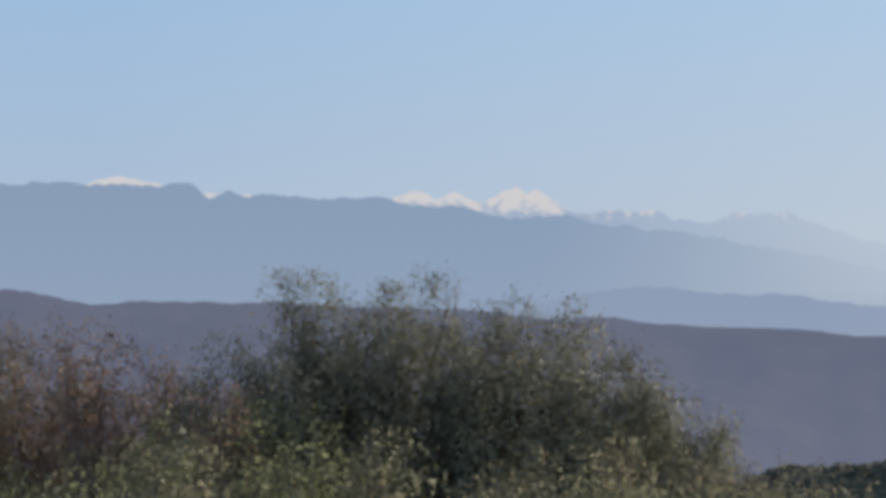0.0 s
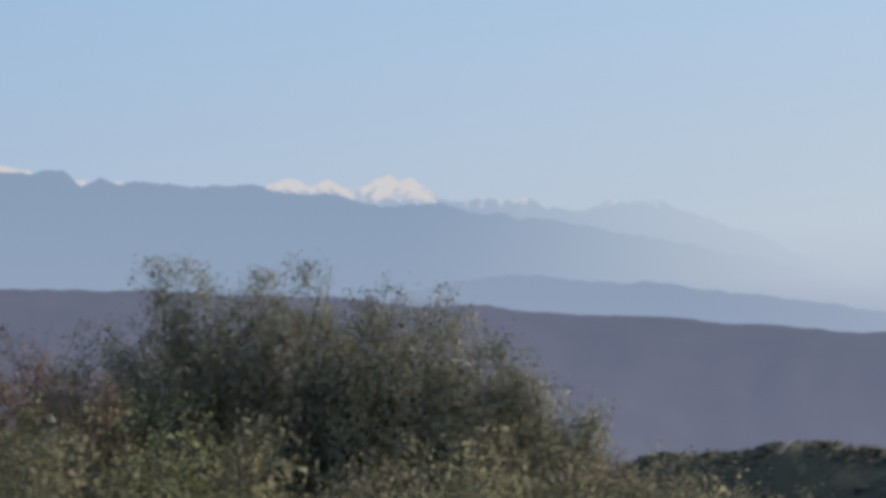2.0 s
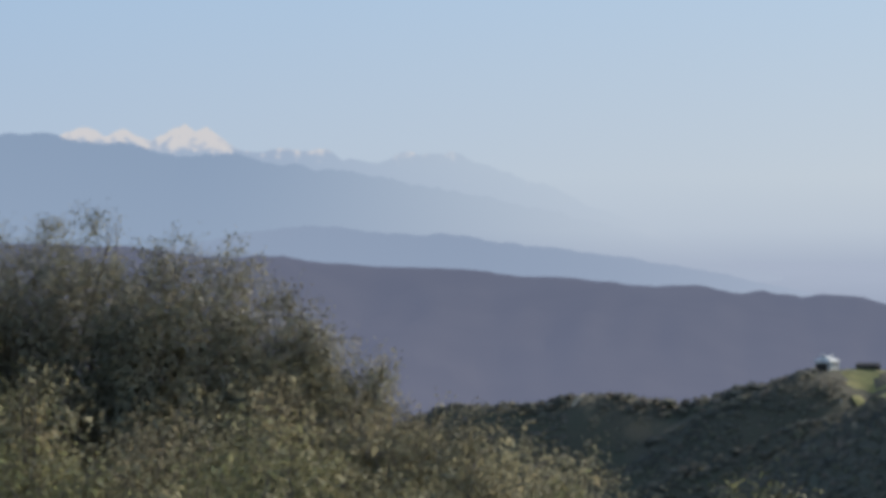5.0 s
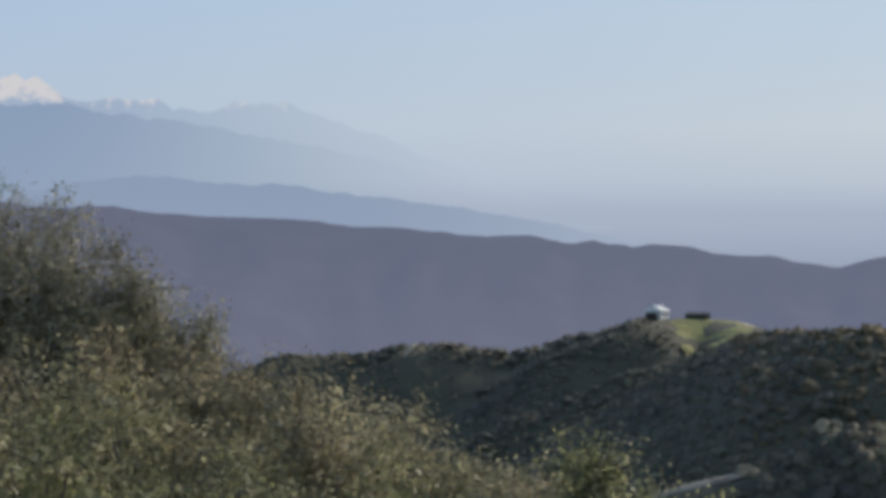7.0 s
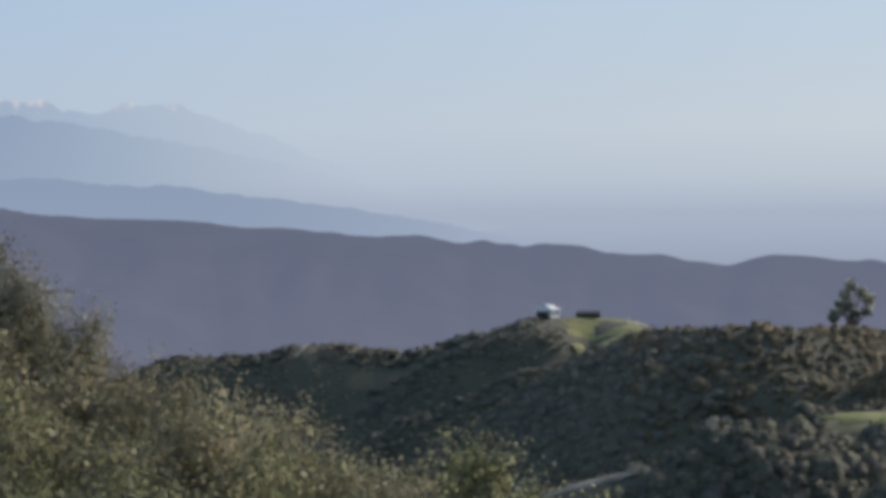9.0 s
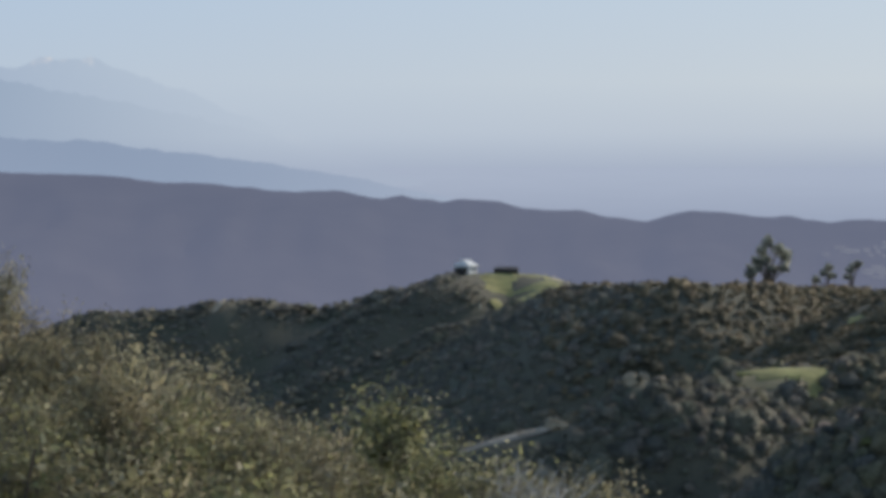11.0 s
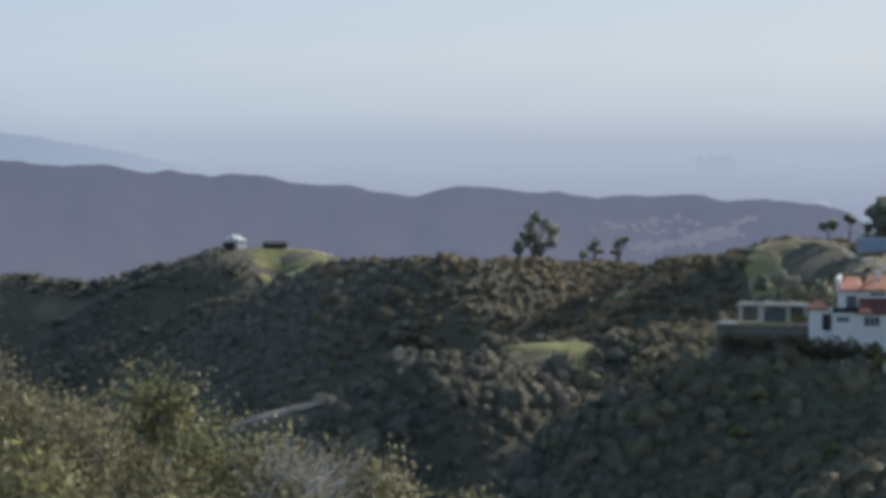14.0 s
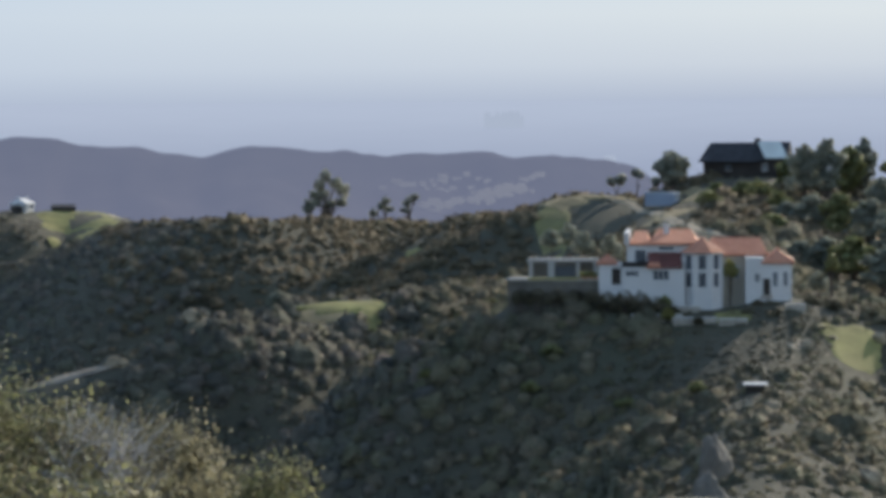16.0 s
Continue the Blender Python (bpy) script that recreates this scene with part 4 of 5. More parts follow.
bush("chaparral_bush", 4.2, 14.0, -6.3, 0.5, 0.6, 380, green, "small green bush with upright shoots", 276, leaf=0.02, spiky=0.6)
for k, (az, r, el, w) in enumerate(((0.5, 13.2, -5.25, 0.45), (1.15, 13.2, -5.2, 0.5), (0.85, 12.8, -5.45, 0.5))):
    bush("dead_shrub", az, r, el, w, 0.5, 420, golden, "bleached dead shrub with fine bare twigs", 281 + k, bare=1.0, reach=0.2, twig=dead_wood)


# ---- trees on the hills ----
def tree(name, az, el, r, blobs, label, mat, seed, cards=220, size=0.42, trunks=1, sink=0.0):
    """A tree at a bearing: blobs are (across, up, half-width, half-height) of its crown's masses in metres from the foot."""
    rng = np.random.default_rng(seed)
    foot = polar(az, el, r)
    foot.z = min(foot.z, land_z(foot.x, foot.y)) - 0.2
    thing = tagged(new(name), label, "tree")
    thing.location = foot
    thing.rotation_euler = (0, 0, radians(-az))
    lift = polar(az, el, r).z - foot.z
    vs, ns_ = [], []
    limbs = []
    for across, up, hw, hh in blobs:
        n = cards
        d = rng.normal(size=(n, 3))
        d /= np.linalg.norm(d, axis=1, keepdims=True)
        f = (0.55 + 0.45 * rng.random(n) ** 0.5) * (0.8 + 0.3 * rough_noise(d[:, 0] * 2 + seed, d[:, 2] * 2 + across, seed))
        p = d * f[:, None] * np.array([hw, hw * 0.85, hh]) + np.array([across, 0, up + lift])
        nm = d + 0.6 * rng.normal(size=d.shape)
        nm /= np.linalg.norm(nm, axis=1, keepdims=True)
        a = np.cross(nm, rng.normal(size=d.shape))
        a /= np.linalg.norm(a, axis=1, keepdims=True)
        b = np.cross(nm, a)
        s = size * rng.uniform(0.5, 1.2, (n, 1))
        tilt = d / np.array([hw, hw * 0.85, hh])
        tilt = tilt / np.linalg.norm(tilt, axis=1, keepdims=True) + 0.3 * rng.normal(size=d.shape)
        ns_.append(np.repeat(tilt / np.linalg.norm(tilt, axis=1, keepdims=True), 4, axis=0))
        vs.append(np.stack([p + a * s, p + b * s * 0.7, p - a * s, p - b * s * 0.7], 1).reshape(-1, 3))
        sp = np.linspace(0, 1, 6)
        for k in range(3):
            e = np.array([across, 0, up + lift]) + rng.normal(size=3) * np.array([hw, hw, hh]) * 0.4
            m = np.array([across * 0.15, 0, (up + lift) * 0.6])
            limbs.append(m[None] * (2 * sp * (1 - sp))[:, None] + e[None] * (sp ** 2)[:, None])
    limbs = np.array(limbs) + rng.normal(size=(len(limbs), 6, 3)) * 0.06
    limbs[:, 0] = np.array([0, 0, -0.3])
    topmost = max(b[1] + b[3] for b in blobs)
    v, q = tubes(limbs, np.tile(0.022 * topmost * (1 - 0.8 * np.linspace(0, 1, 6)), (len(limbs), 1)), 6)
    ob = new("trunk", mesh_of("trunk", v, q, (bark,), smooth=True))
    ob.parent = thing
    v = np.concatenate(vs)
    ob = tagged(new("crown", mesh_of("crown", v, np.arange(len(v)).reshape(-1, 4), (mat,), True, np.concatenate(ns_))), kind="stuff")
    ob.parent = thing
    return thing


# gum leaves are lifted to pale grey-green, haze put into their colour
gum = leafy("haze_lifted_gum_leaves", ((0.314, 0.338, 0.288), (0.479, 0.483, 0.402)), ((0.322, 0.347, 0.288), (0.479, 0.483, 0.393)), 0.5, thin=0.6)
yellow = leafy("yellow_green_tree_leaves", ((0.28, 0.27, 0.09), (0.4, 0.37, 0.14)), ((0.29, 0.28, 0.1), (0.4, 0.36, 0.14)), 0.5, thin=0.4)
bright = leafy("bright_tree_leaves", ((0.200, 0.216, 0.096), (0.312, 0.324, 0.144)), ((0.213, 0.228, 0.096), (0.325, 0.312, 0.144)), 0.5, thin=0.35)
EUC = "tall eucalyptus on the skyline with an open crown"
tree("eucalyptus", 5.28, -2.06, 760, ((-0.2, 9.7, 1.7, 1.7), (-1.6, 7.6, 2.0, 1.7), (2.2, 8.2, 2.0, 1.8), (-0.6, 5.2, 1.9, 1.6), (4.0, 6.2, 2.0, 2.0), (-3.0, 5.2, 1.7, 1.3), (-2.6, 3.2, 1.9, 1.3), (3.6, 3.4, 1.8, 1.3), (0.8, 3.0, 1.6, 1.2)), EUC, gum, 301)
tree("eucalyptus", 4.93, -2.06, 750, ((0, 3.2, 1.0, 1.1), (-0.3, 1.6, 1.5, 1.2), (0.7, 2.0, 1.1, 1.2)), "smaller eucalyptus beside the tall one", gum, 302, cards=140)
tree("eucalyptus", 6.35, -2.12, 770, ((0.2, 4.4, 1.3, 1.1), (-1.0, 3.0, 1.3, 1.0), (1.0, 2.4, 1.5, 1.0), (-2.9, 1.4, 1.2, 1.1)), EUC, gum, 303, cards=130)
tree("eucalyptus", 6.8, -2.12, 775, ((0.6, 4.9, 1.7, 1.0), (1.4, 5.4, 1.2, 0.9), (-0.6, 3.6, 1.2, 0.9), (-1.2, 2.0, 1.4, 0.8)), "leaning eucalyptus on the skyline", gum, 304, cards=130)
tree("oak_tree", 11.64, -1.58, 592, ((0, 5.2, 2.6, 2.4), (-1.7, 4.0, 2.0, 2.2), (1.7, 4.0, 2.1, 2.3), (0.2, 2.4, 3.2, 1.9), (-3.0, 1.0, 1.0, 1.0)), "round dark tree on the crest", gum, 305, cards=520)
tree("oak_tree", 10.62, -1.58, 600, ((-0.9, 1.2, 1.1, 1.2), (0.8, 1.5, 1.2, 1.3)), "small round tree on the crest", gum, 306, cards=200)
tree("oak_tree", 11.0, -1.5, 600, ((0, 2.0, 1.1, 0.9), (0.6, 1.5, 1.0, 0.7)), "small round tree on the crest", gum, 307, cards=200)
GROVE = ((13.78, -1.75, 585, 2.4, 7.4), (14.05, -1.7, 575, 2.8, 9.0), (14.48, -1.7, 575, 3.0, 10.3), (14.85, -1.7, 580, 2.8, 9.0), (15.16, -1.7, 585, 2.0, 10.4), (15.45, -2.2, 560, 2.6, 7.6), (15.75, -1.7, 575, 2.8, 7.0), (13.75, -2.5, 540, 3.0, 6.4), (14.2, -2.5, 540, 3.4, 7.4), (14.7, -2.5, 535, 3.4, 7.8), (15.25, -2.6, 530, 3.4, 7.4),
         (15.7, -2.8, 520, 3.4, 6.8), (13.45, -2.5, 530, 2.6, 4.0), (14.0, -3.2, 490, 2.8, 5.6), (14.45, -3.2, 490, 3.0, 6.0), (14.95, -3.2, 485, 3.2, 6.2), (15.5, -3.4, 480, 3.2, 6.0), (16.2, -2.2, 540, 3.2, 8.0), (16.4, -3.1, 490, 3.2, 6.5))
for k, (az, el, r, w, h) in enumerate(GROVE):
    tree("oak_tree", az, el, r, ((0, h * 0.83, w * 0.6, h * 0.18), (-w * 0.45, h * 0.66, w * 0.8, h * 0.2), (w * 0.5, h * 0.6, w * 0.85, h * 0.22), (w * 0.1, h * 0.42, w * 1.15, h * 0.24), (-w * 0.3, h * 0.2, w * 1.3, h * 0.22)), "tall dark green tree in the grove beside the hilltop house", gum if k % 3 else bright, 310 + k, cards=420, size=0.42)
for k, (az, el, w, h) in enumerate(((9.39, -4.72, 1.7, 1.9), (7.09, -5.12, 1.4, 1.7), (10.79, -5.66, 2.2, 1.4), (7.75, -4.05, 1.8, 1.6), (11.5, -3.8, 1.0, 1.7), (8.3, -3.75, 1.5, 1.4), (9.0, -5.4, 1.5, 1.8), (12.1, -5.4, 1.4, 1.6), (14.9, -6.0, 1.6, 1.5))):
    p = on_land(az, el)
    tree("round_shrub", az, math.degrees(math.atan2(p.z - EYE, math.hypot(p.x, p.y))), math.hypot(p.x, p.y), ((0, h * 0.6, w * 0.7, h * 0.4), (-w * 0.4, h * 0.42, w * 0.6, h * 0.38), (w * 0.42, h * 0.4, w * 0.6, h * 0.36)), "round shrub with lighter olive leaves on the slope", bright, 430 + k, cards=150, size=0.22)
for k, (az, el, r, w, h) in enumerate(((12.3, -1.95, 560, 3.0, 3.2), (13.25, -1.8, 560, 3.2, 3.6), (13.6, -2.0, 550, 2.8, 3.8), (10.2, -3.35, 428, 1.6, 2.4), (9.4, -2.75, 470, 1.8, 3.6), (10.0, -2.9, 450, 2.2, 4.6), (10.5, -2.95, 440, 2.0, 4.4), (9.75, -2.7, 480, 2.0, 4.0), (11.55, -4.05, 392, 0.9, 1.8), (12.7, -3.3, 400.3, 1.25, 2.9), (14.3, -3.55, 415, 1.6, 3.2), (14.55, -3.2, 440, 1.0, 3.4), (12.95, -1.75, 570, 3.0, 3.0), (12.45, -1.75, 575, 2.6, 2.8))):
    tree("garden_tree", az, el, r, ((0, h * 0.72, w * 0.6, h * 0.26), (-w * 0.3, h * 0.45, w * 0.65, h * 0.3), (w * 0.35, h * 0.42, w * 0.65, h * 0.3)), "leafy green tree in the villa's garden", yellow if k in (8, 9) else bright if k in (0, 1, 2, 11, 12, 13) else gum, 340 + k, cards=170, size=0.32)
for k, (az, el, r, w, h) in enumerate(((10.45, -3.9, 396, 1.9, 3.2), (10.75, -3.92, 395, 2.0, 3.5), (11.05, -3.95, 395, 2.0, 3.4), (11.35, -4.0, 394, 1.8, 2.9), (11.6, -4.0, 393, 1.3, 1.8), (10.15, -3.86, 397, 1.9, 3.4), (9.85, -3.85, 397, 1.8, 3.3), (9.5, -3.82, 397, 1.8, 3.2), (9.15, -3.8, 397, 1.7, 3.0), (8.85, -3.75, 398, 1.6, 2.6), (13.2, -3.78, 398, 0.9, 0.9), (13.45, -3.78, 398, 0.9, 0.8), (13.0, -3.95, 394, 1.0, 0.9), (13.5, -4.0, 393, 1.2, 1.0), (12.1, -4.08, 391, 0.7, 0.8), (14.2, -3.85, 400, 1.5, 2.0), (14.6, -3.95, 399, 1.8, 2.6))):
    tree("garden_shrub", az, el, r, ((0, h * 0.6, w * 0.75, h * 0.36), (-w * 0.4, h * 0.4, w * 0.6, h * 0.36), (w * 0.45, h * 0.38, w * 0.6, h * 0.36)), "dense dark green shrub below the villa", sage, 370 + k, cards=150, size=0.24)


# ---- buildings ----
white = plain("white_render", (0.74, 0.72, 0.70), 0.85, vary=0.06, scale=0.8)
cream = plain("cream_render", (0.62, 0.57, 0.47), 0.85, vary=0.08, scale=0.8)
# red tile colour darkened for the shade on the steep lean-to
shade_roof = plain("shaded_red_tiles", (0.16, 0.06, 0.05), 0.8, vary=0.2, scale=2)
dark_wood = plain("dark_stained_wood", (0.045, 0.035, 0.03), 0.8, vary=0.3, scale=2)
dark_shingle = plain("dark_shingles", (0.04, 0.04, 0.045), 0.85, vary=0.3, scale=3)
pale_roof = plain("pale_metal_roof", (0.74, 0.76, 0.70), 0.5, vary=0.1, scale=1)
steel_blue = plain("blue_grey_paint", (0.36, 0.42, 0.52), 0.6, vary=0.1, scale=1)
stone_wall = plain("pale_stone_walling", (0.48, 0.43, 0.36), 0.9, vary=0.25, scale=3)
# white greyed in its colour for the shade the pergola stands in
shaded_white = plain("shade_greyed_white_paint", (0.46, 0.45, 0.43), 0.85, vary=0.15, scale=1.5)
# stone darkened in its colour, as these walls stand in shade
shaded_stone = plain("shade_darkened_stone", (0.16, 0.145, 0.12), 0.9, vary=0.3, scale=2)
# sandstone darkened and greyed in its colour for the outcrop's shaded face
shaded_rock = plain("shaded_sandstone", (0.2, 0.175, 0.145), 0.9, vary=0.35, scale=0.8, relief=0.25)
dark_metal = plain("dark_metal", (0.05, 0.05, 0.055), 0.5, metal=0.6, vary=0.1)
tile, t_, b_ = material("terracotta_tiles", 0.8)
wave_ = t_.nodes.new("ShaderNodeTexWave")
wave_.inputs["Scale"].default_value, wave_.inputs["Distortion"].default_value = 1.6, 0.6
t_.links.new(coords(t_), wave_.inputs["Vector"])
t_.links.new(mixed(t_, 0.5, noise_ramp(t_, 0.9, ((0.3, (0.46, 0.17, 0.10)), (0.5, (0.58, 0.25, 0.15)), (0.75, (0.66, 0.34, 0.22)))), noise_ramp(t_, 1, ((0.1, (0.42, 0.17, 0.10)), (0.6, (0.62, 0.28, 0.18))), source=wave_.outputs["Fac"])), b_.inputs["Base Color"])
glass, t_, b_ = material("window_glass", 0.08)
b_.inputs["Base Color"].default_value = (0.10, 0.115, 0.135, 1)
b_.inputs["Specular IOR Level"].default_value = 0.6


def box(bm, x0, x1, y0, y1, z0, z1, taper=0.0):
    c = [bm.verts.new(p) for p in ((x0, y0, z0), (x1, y0, z0), (x1, y1, z0), (x0, y1, z0), (x0 + taper, y0 + taper, z1), (x1 - taper, y0 + taper, z1), (x1 - taper, y1 - taper, z1), (x0 + taper, y1 - taper, z1))]
    for f in ((3, 2, 1, 0), (4, 5, 6, 7), (0, 1, 5, 4), (1, 2, 6, 5), (2, 3, 7, 6), (3, 0, 4, 7)):
        bm.faces.new([c[i] for i in f])
    return bm


def block(name, dims, mat, parent, label=""):
    """One block with slightly rounded edges."""
    bm = box(bmesh.new(), *dims)
    bmesh.ops.bevel(bm, geom=bm.edges[:], offset=0.025, segments=1, affect="EDGES")
    return part(name, bm, mat, parent, label)


def roof(name, x0, x1, y0, y1, z, ridge_z, hip, mat, parent, thick=0.22, along="x", label=""):
    """A pitched roof slab; hip: how far the ridge's ends draw in (0: a gable)."""
    bm = bmesh.new()
    if along == "x":
        a, b = (x0 + hip, (y0 + y1) / 2), (x1 - hip, (y0 + y1) / 2)
    else:
        a, b = ((x0 + x1) / 2, y0 + hip), ((x0 + x1) / 2, y1 - hip)
    lower = [bm.verts.new((*p, z - thick)) for p in ((x0, y0), (x1, y0), (x1, y1), (x0, y1))]
    upper = [bm.verts.new((*p, z)) for p in ((x0, y0), (x1, y0), (x1, y1), (x0, y1))]
    r = [bm.verts.new((*a, ridge_z)), bm.verts.new((*b, ridge_z))]
    if along == "x":
        tops = ((upper[0], upper[1], r[1], r[0]), (upper[2], upper[3], r[0], r[1]), (upper[1], upper[2], r[1]), (upper[3], upper[0], r[0]))
    else:
        tops = ((upper[1], upper[2], r[1], r[0]), (upper[3], upper[0], r[0], r[1]), (upper[0], upper[1], r[0]), (upper[2], upper[3], r[1]))
    for f in tops:
        bm.faces.new(f)
    for i in range(4):
        j = (i + 1) % 4
        bm.faces.new((lower[i], lower[j], upper[j], upper[i]))
    bm.faces.new(lower[::-1])
    bmesh.ops.recalc_face_normals(bm, faces=bm.faces)
    return part(name, bm, mat, parent, label)


def tiled_roof(name, x0, x1, y0, y1, z, ridge_z, hip, parent, along="x"):
    """A tiled roof: the slab, with a rounded ridge cap and rows of cover tiles down its front slope."""
    slab = roof(name, x0, x1, y0, y1, z, ridge_z, hip, tile, parent, along=along)
    bm = bmesh.new()
    if along == "x":
        ends = (x0 + hip, (y0 + y1) / 2), (x1 - hip, (y0 + y1) / 2)
    else:
        ends = ((x0 + x1) / 2, y0 + hip), ((x0 + x1) / 2, y1 - hip)
    box(bm, ends[0][0] - 0.12, ends[1][0] + 0.12, ends[0][1] - 0.12, ends[1][1] + 0.12, ridge_z - 0.1, ridge_z + 0.1, 0.05)
    part("ridge_cap", bm, tile, slab)
    if along == "x":
        n = max(2, int((x1 - x0) / 0.42))
        ym, deep = (y0 + y1) / 2, (y1 - y0) / 2
        for k in range(n):
            x = x0 + (k + 0.5) * (x1 - x0) / n
            up = min(1.0, (x - x0) / hip, (x1 - x) / hip) if hip else 1.0
            bm = bmesh.new()
            top = (ridge_z - z) * up
            rows = [[bm.verts.new((x + dx, y0 - 0.04 + f * (deep * up + 0.04), z + f * top + dz)) for dx, dz in ((-0.1, -0.02), (-0.05, 0.08), (0.05, 0.08), (0.1, -0.02))] for f in (0, 1)]
            for i in range(3):
                bm.faces.new((rows[0][i], rows[0][i + 1], rows[1][i + 1], rows[1][i]))
            bm.faces.new(rows[0][::-1])
            bmesh.ops.recalc_face_normals(bm, faces=bm.faces)
            part("cover_tile", bm, tile, slab)
    return slab


def window_on(parent, x, z, w, h, y, turn=0.0, centre=(0, 0), panes=2, rows=1, frame_mat=None):
    """A window on a wall whose face is at y before it is turned about the centre: frame, recessed panes, sill."""
    m = Matrix.Translation((centre[0], centre[1], 0)) @ Matrix.Rotation(turn, 4, "Z")
    holder = new("window")
    holder.parent = parent
    holder.matrix_local = m @ Matrix.Translation((x, y, z))
    bm = bmesh.new()
    t = 0.09
    box(bm, -w / 2 - t, w / 2 + t, -0.06, 0.05, h, h + t)
    box(bm, -w / 2 - t, w / 2 + t, -0.06, 0.05, -t, 0)
    box(bm, -w / 2 - t, -w / 2, -0.06, 0.05, 0, h)
    box(bm, w / 2, w / 2 + t, -0.06, 0.05, 0, h)
    for k in range(1, panes):
        c = -w / 2 + w * k / panes
        box(bm, c - 0.03, c + 0.03, -0.05, 0.04, 0, h)
    part("window_frame", bm, frame_mat or white, holder)
    for k in range(panes):
        c0, c1 = -w / 2 + w * k / panes + 0.03, -w / 2 + w * (k + 1) / panes - 0.03
        part("pane", box(bmesh.new(), c0, c1, -0.02, 0.0, 0.01, h - 0.01), glass, holder)
    part("window_sill", box(bmesh.new(), -w / 2 - 0.15, w / 2 + 0.15, -0.14, 0.04, -0.17, -t), white, holder)
    return holder


def place(name, az, el, r, label, category, turn=0.0, settle=False):
    ob = new(name)
    p = polar(az, el, r)
    if settle:
        p.z = land_z(p.x, p.y)
    ob.location, ob.rotation_euler = p, (0, 0, radians(turn - az))
    return tagged(ob, label, category)


villa = place("villa", 12.19, -3.75, 398, "white villa with terracotta roofs and a windowed tower", "house")
block("wall", (-9.7, -0.6, 2.2, 15, -3, 7.7), white, villa)
block("wall", (-10.3, -2.3, 0.2, 2.2, -3, 4.8), white, villa)
block("wall", (-13.3, -10.3, 1.2, 6, -2, 5.3), white, villa)
block("wall", (0.5, 8.2, 5.2, 15, -3, 6.1), cream, villa, "cream rendered wall")
block("wall", (5.5, 11.4, 1.6, 9, -3, 5.3), white, villa)
block("wall", (5.5, 7.8, 1.62, 5, 5.3, 6.0), white, villa)
tiled_roof("roof", -9.4, -6.7, 1.8, 15.3, 7.85, 9.15, 0.6, villa)
tiled_roof("roof", -6.9, -0.4, 1.8, 15.3, 7.85, 9.4, 1.2, villa)
tiled_roof("roof", 0.2, 8.5, 4.8, 15.3, 6.25, 8.2, 1.0, villa)
tiled_roof("roof", 7.5, 11.8, 1.2, 9.3, 5.45, 7.0, 1.9, villa, along="y")
tiled_roof("roof", -13.6, -10.9, 0.9, 6.2, 5.42, 6.35, 1.2, villa)
bm = bmesh.new()
v_ = [bm.verts.new(p) for p in ((-7.0, 0.0, 4.9), (-2.6, 0.0, 4.9), (-2.6, 2.25, 6.75), (-7.0, 2.25, 6.75), (-7.0, 0.0, 4.7), (-2.6, 0.0, 4.7), (-2.6, 2.25, 6.45), (-7.0, 2.25, 6.45))]
for f in ((0, 1, 2, 3), (7, 6, 5, 4), (4, 5, 1, 0), (5, 6, 2, 1), (7, 4, 0, 3)):
    bm.faces.new([v_[i] for i in f])
part("roof", bm, shade_roof, villa, "lean-to roof coloured dark red for shade")
tiled_roof("roof", -7.1, -5.3, -0.25, 1.0, 4.98, 5.4, 0.3, villa)
block("parapet", (-10.0, -9.45, 2.0, 15.2, 7.7, 9.2), white, villa)
block("chimney", (-5.0, -4.3, 6.2, 6.9, 8.6, 10.0), white, villa)
block("chimney_cap", (-5.1, -4.2, 6.1, 7.0, 10.0, 10.15), white, villa)
block("balcony_slab", (-10.35, -6.95, 0.1, 2.2, 4.8, 4.9), white, villa)
for k in range(9):
    block("baluster", (-10.25 + k * 0.4, -10.17 + k * 0.4, 0.15, 0.25, 4.9, 5.5), dark_metal, villa)
block("balcony_rail", (-10.3, -6.95, 0.14, 0.26, 5.5, 5.58), dark_metal, villa, "dark balcony railing")
block("balcony_panel", (-10.3, -6.95, 0.28, 0.32, 4.9, 5.5), dark_wood, villa, "dark balcony front")
block("balcony_door", (-8.6, -7.3, 2.14, 2.2, 5.0, 7.0), glass, villa, "tall glass balcony door")
block("cornice", (-9.75, -0.6, 2.08, 2.2, 7.45, 7.62), white, villa)
block("string_course", (-10.35, -2.3, 0.12, 0.2, 4.6, 4.78), white, villa)
block("door", (7.75, 8.65, 1.54, 1.62, 1.2, 3.3), dark_wood, villa, "dark wooden front door")
block("step", (7.5, 8.9, 0.9, 1.6, 0.9, 1.18), stone_wall, villa)
block("garage_door", (-11.6, -10.45, 1.13, 1.22, 2.6, 4.7), dark_wood, villa, "dark garage door")
window_on(villa, -8.95, 3.75, 1.6, 0.65, 0.2, panes=3)
window_on(villa, -5.3, 3.25, 2.0, 1.2, 0.2, panes=3)
window_on(villa, -4.6, 7.0, 1.9, 0.4, 2.2, panes=3)
window_on(villa, 7.0, 2.9, 0.6, 1.0, 1.6)
window_on(villa, 9.3, 2.3, 0.6, 1.8, 1.6)
window_on(villa, 10.6, 2.3, 0.55, 1.8, 1.6)
window_on(villa, 4.0, 3.2, 1.2, 1.4, 5.2)
# the tower: eight sides, tall windows in two rows
R8 = 2.65
bm = bmesh.new()
bmesh.ops.create_cone(bm, cap_ends=True, segments=8, radius1=R8, radius2=R8, depth=9.7, matrix=Matrix.Translation((0, 2.5, 1.75)) @ Matrix.Rotation(radians(22.5), 4, "Z"))
part("tower", bm, white, villa, "white eight-sided tower")
bm = bmesh.new()
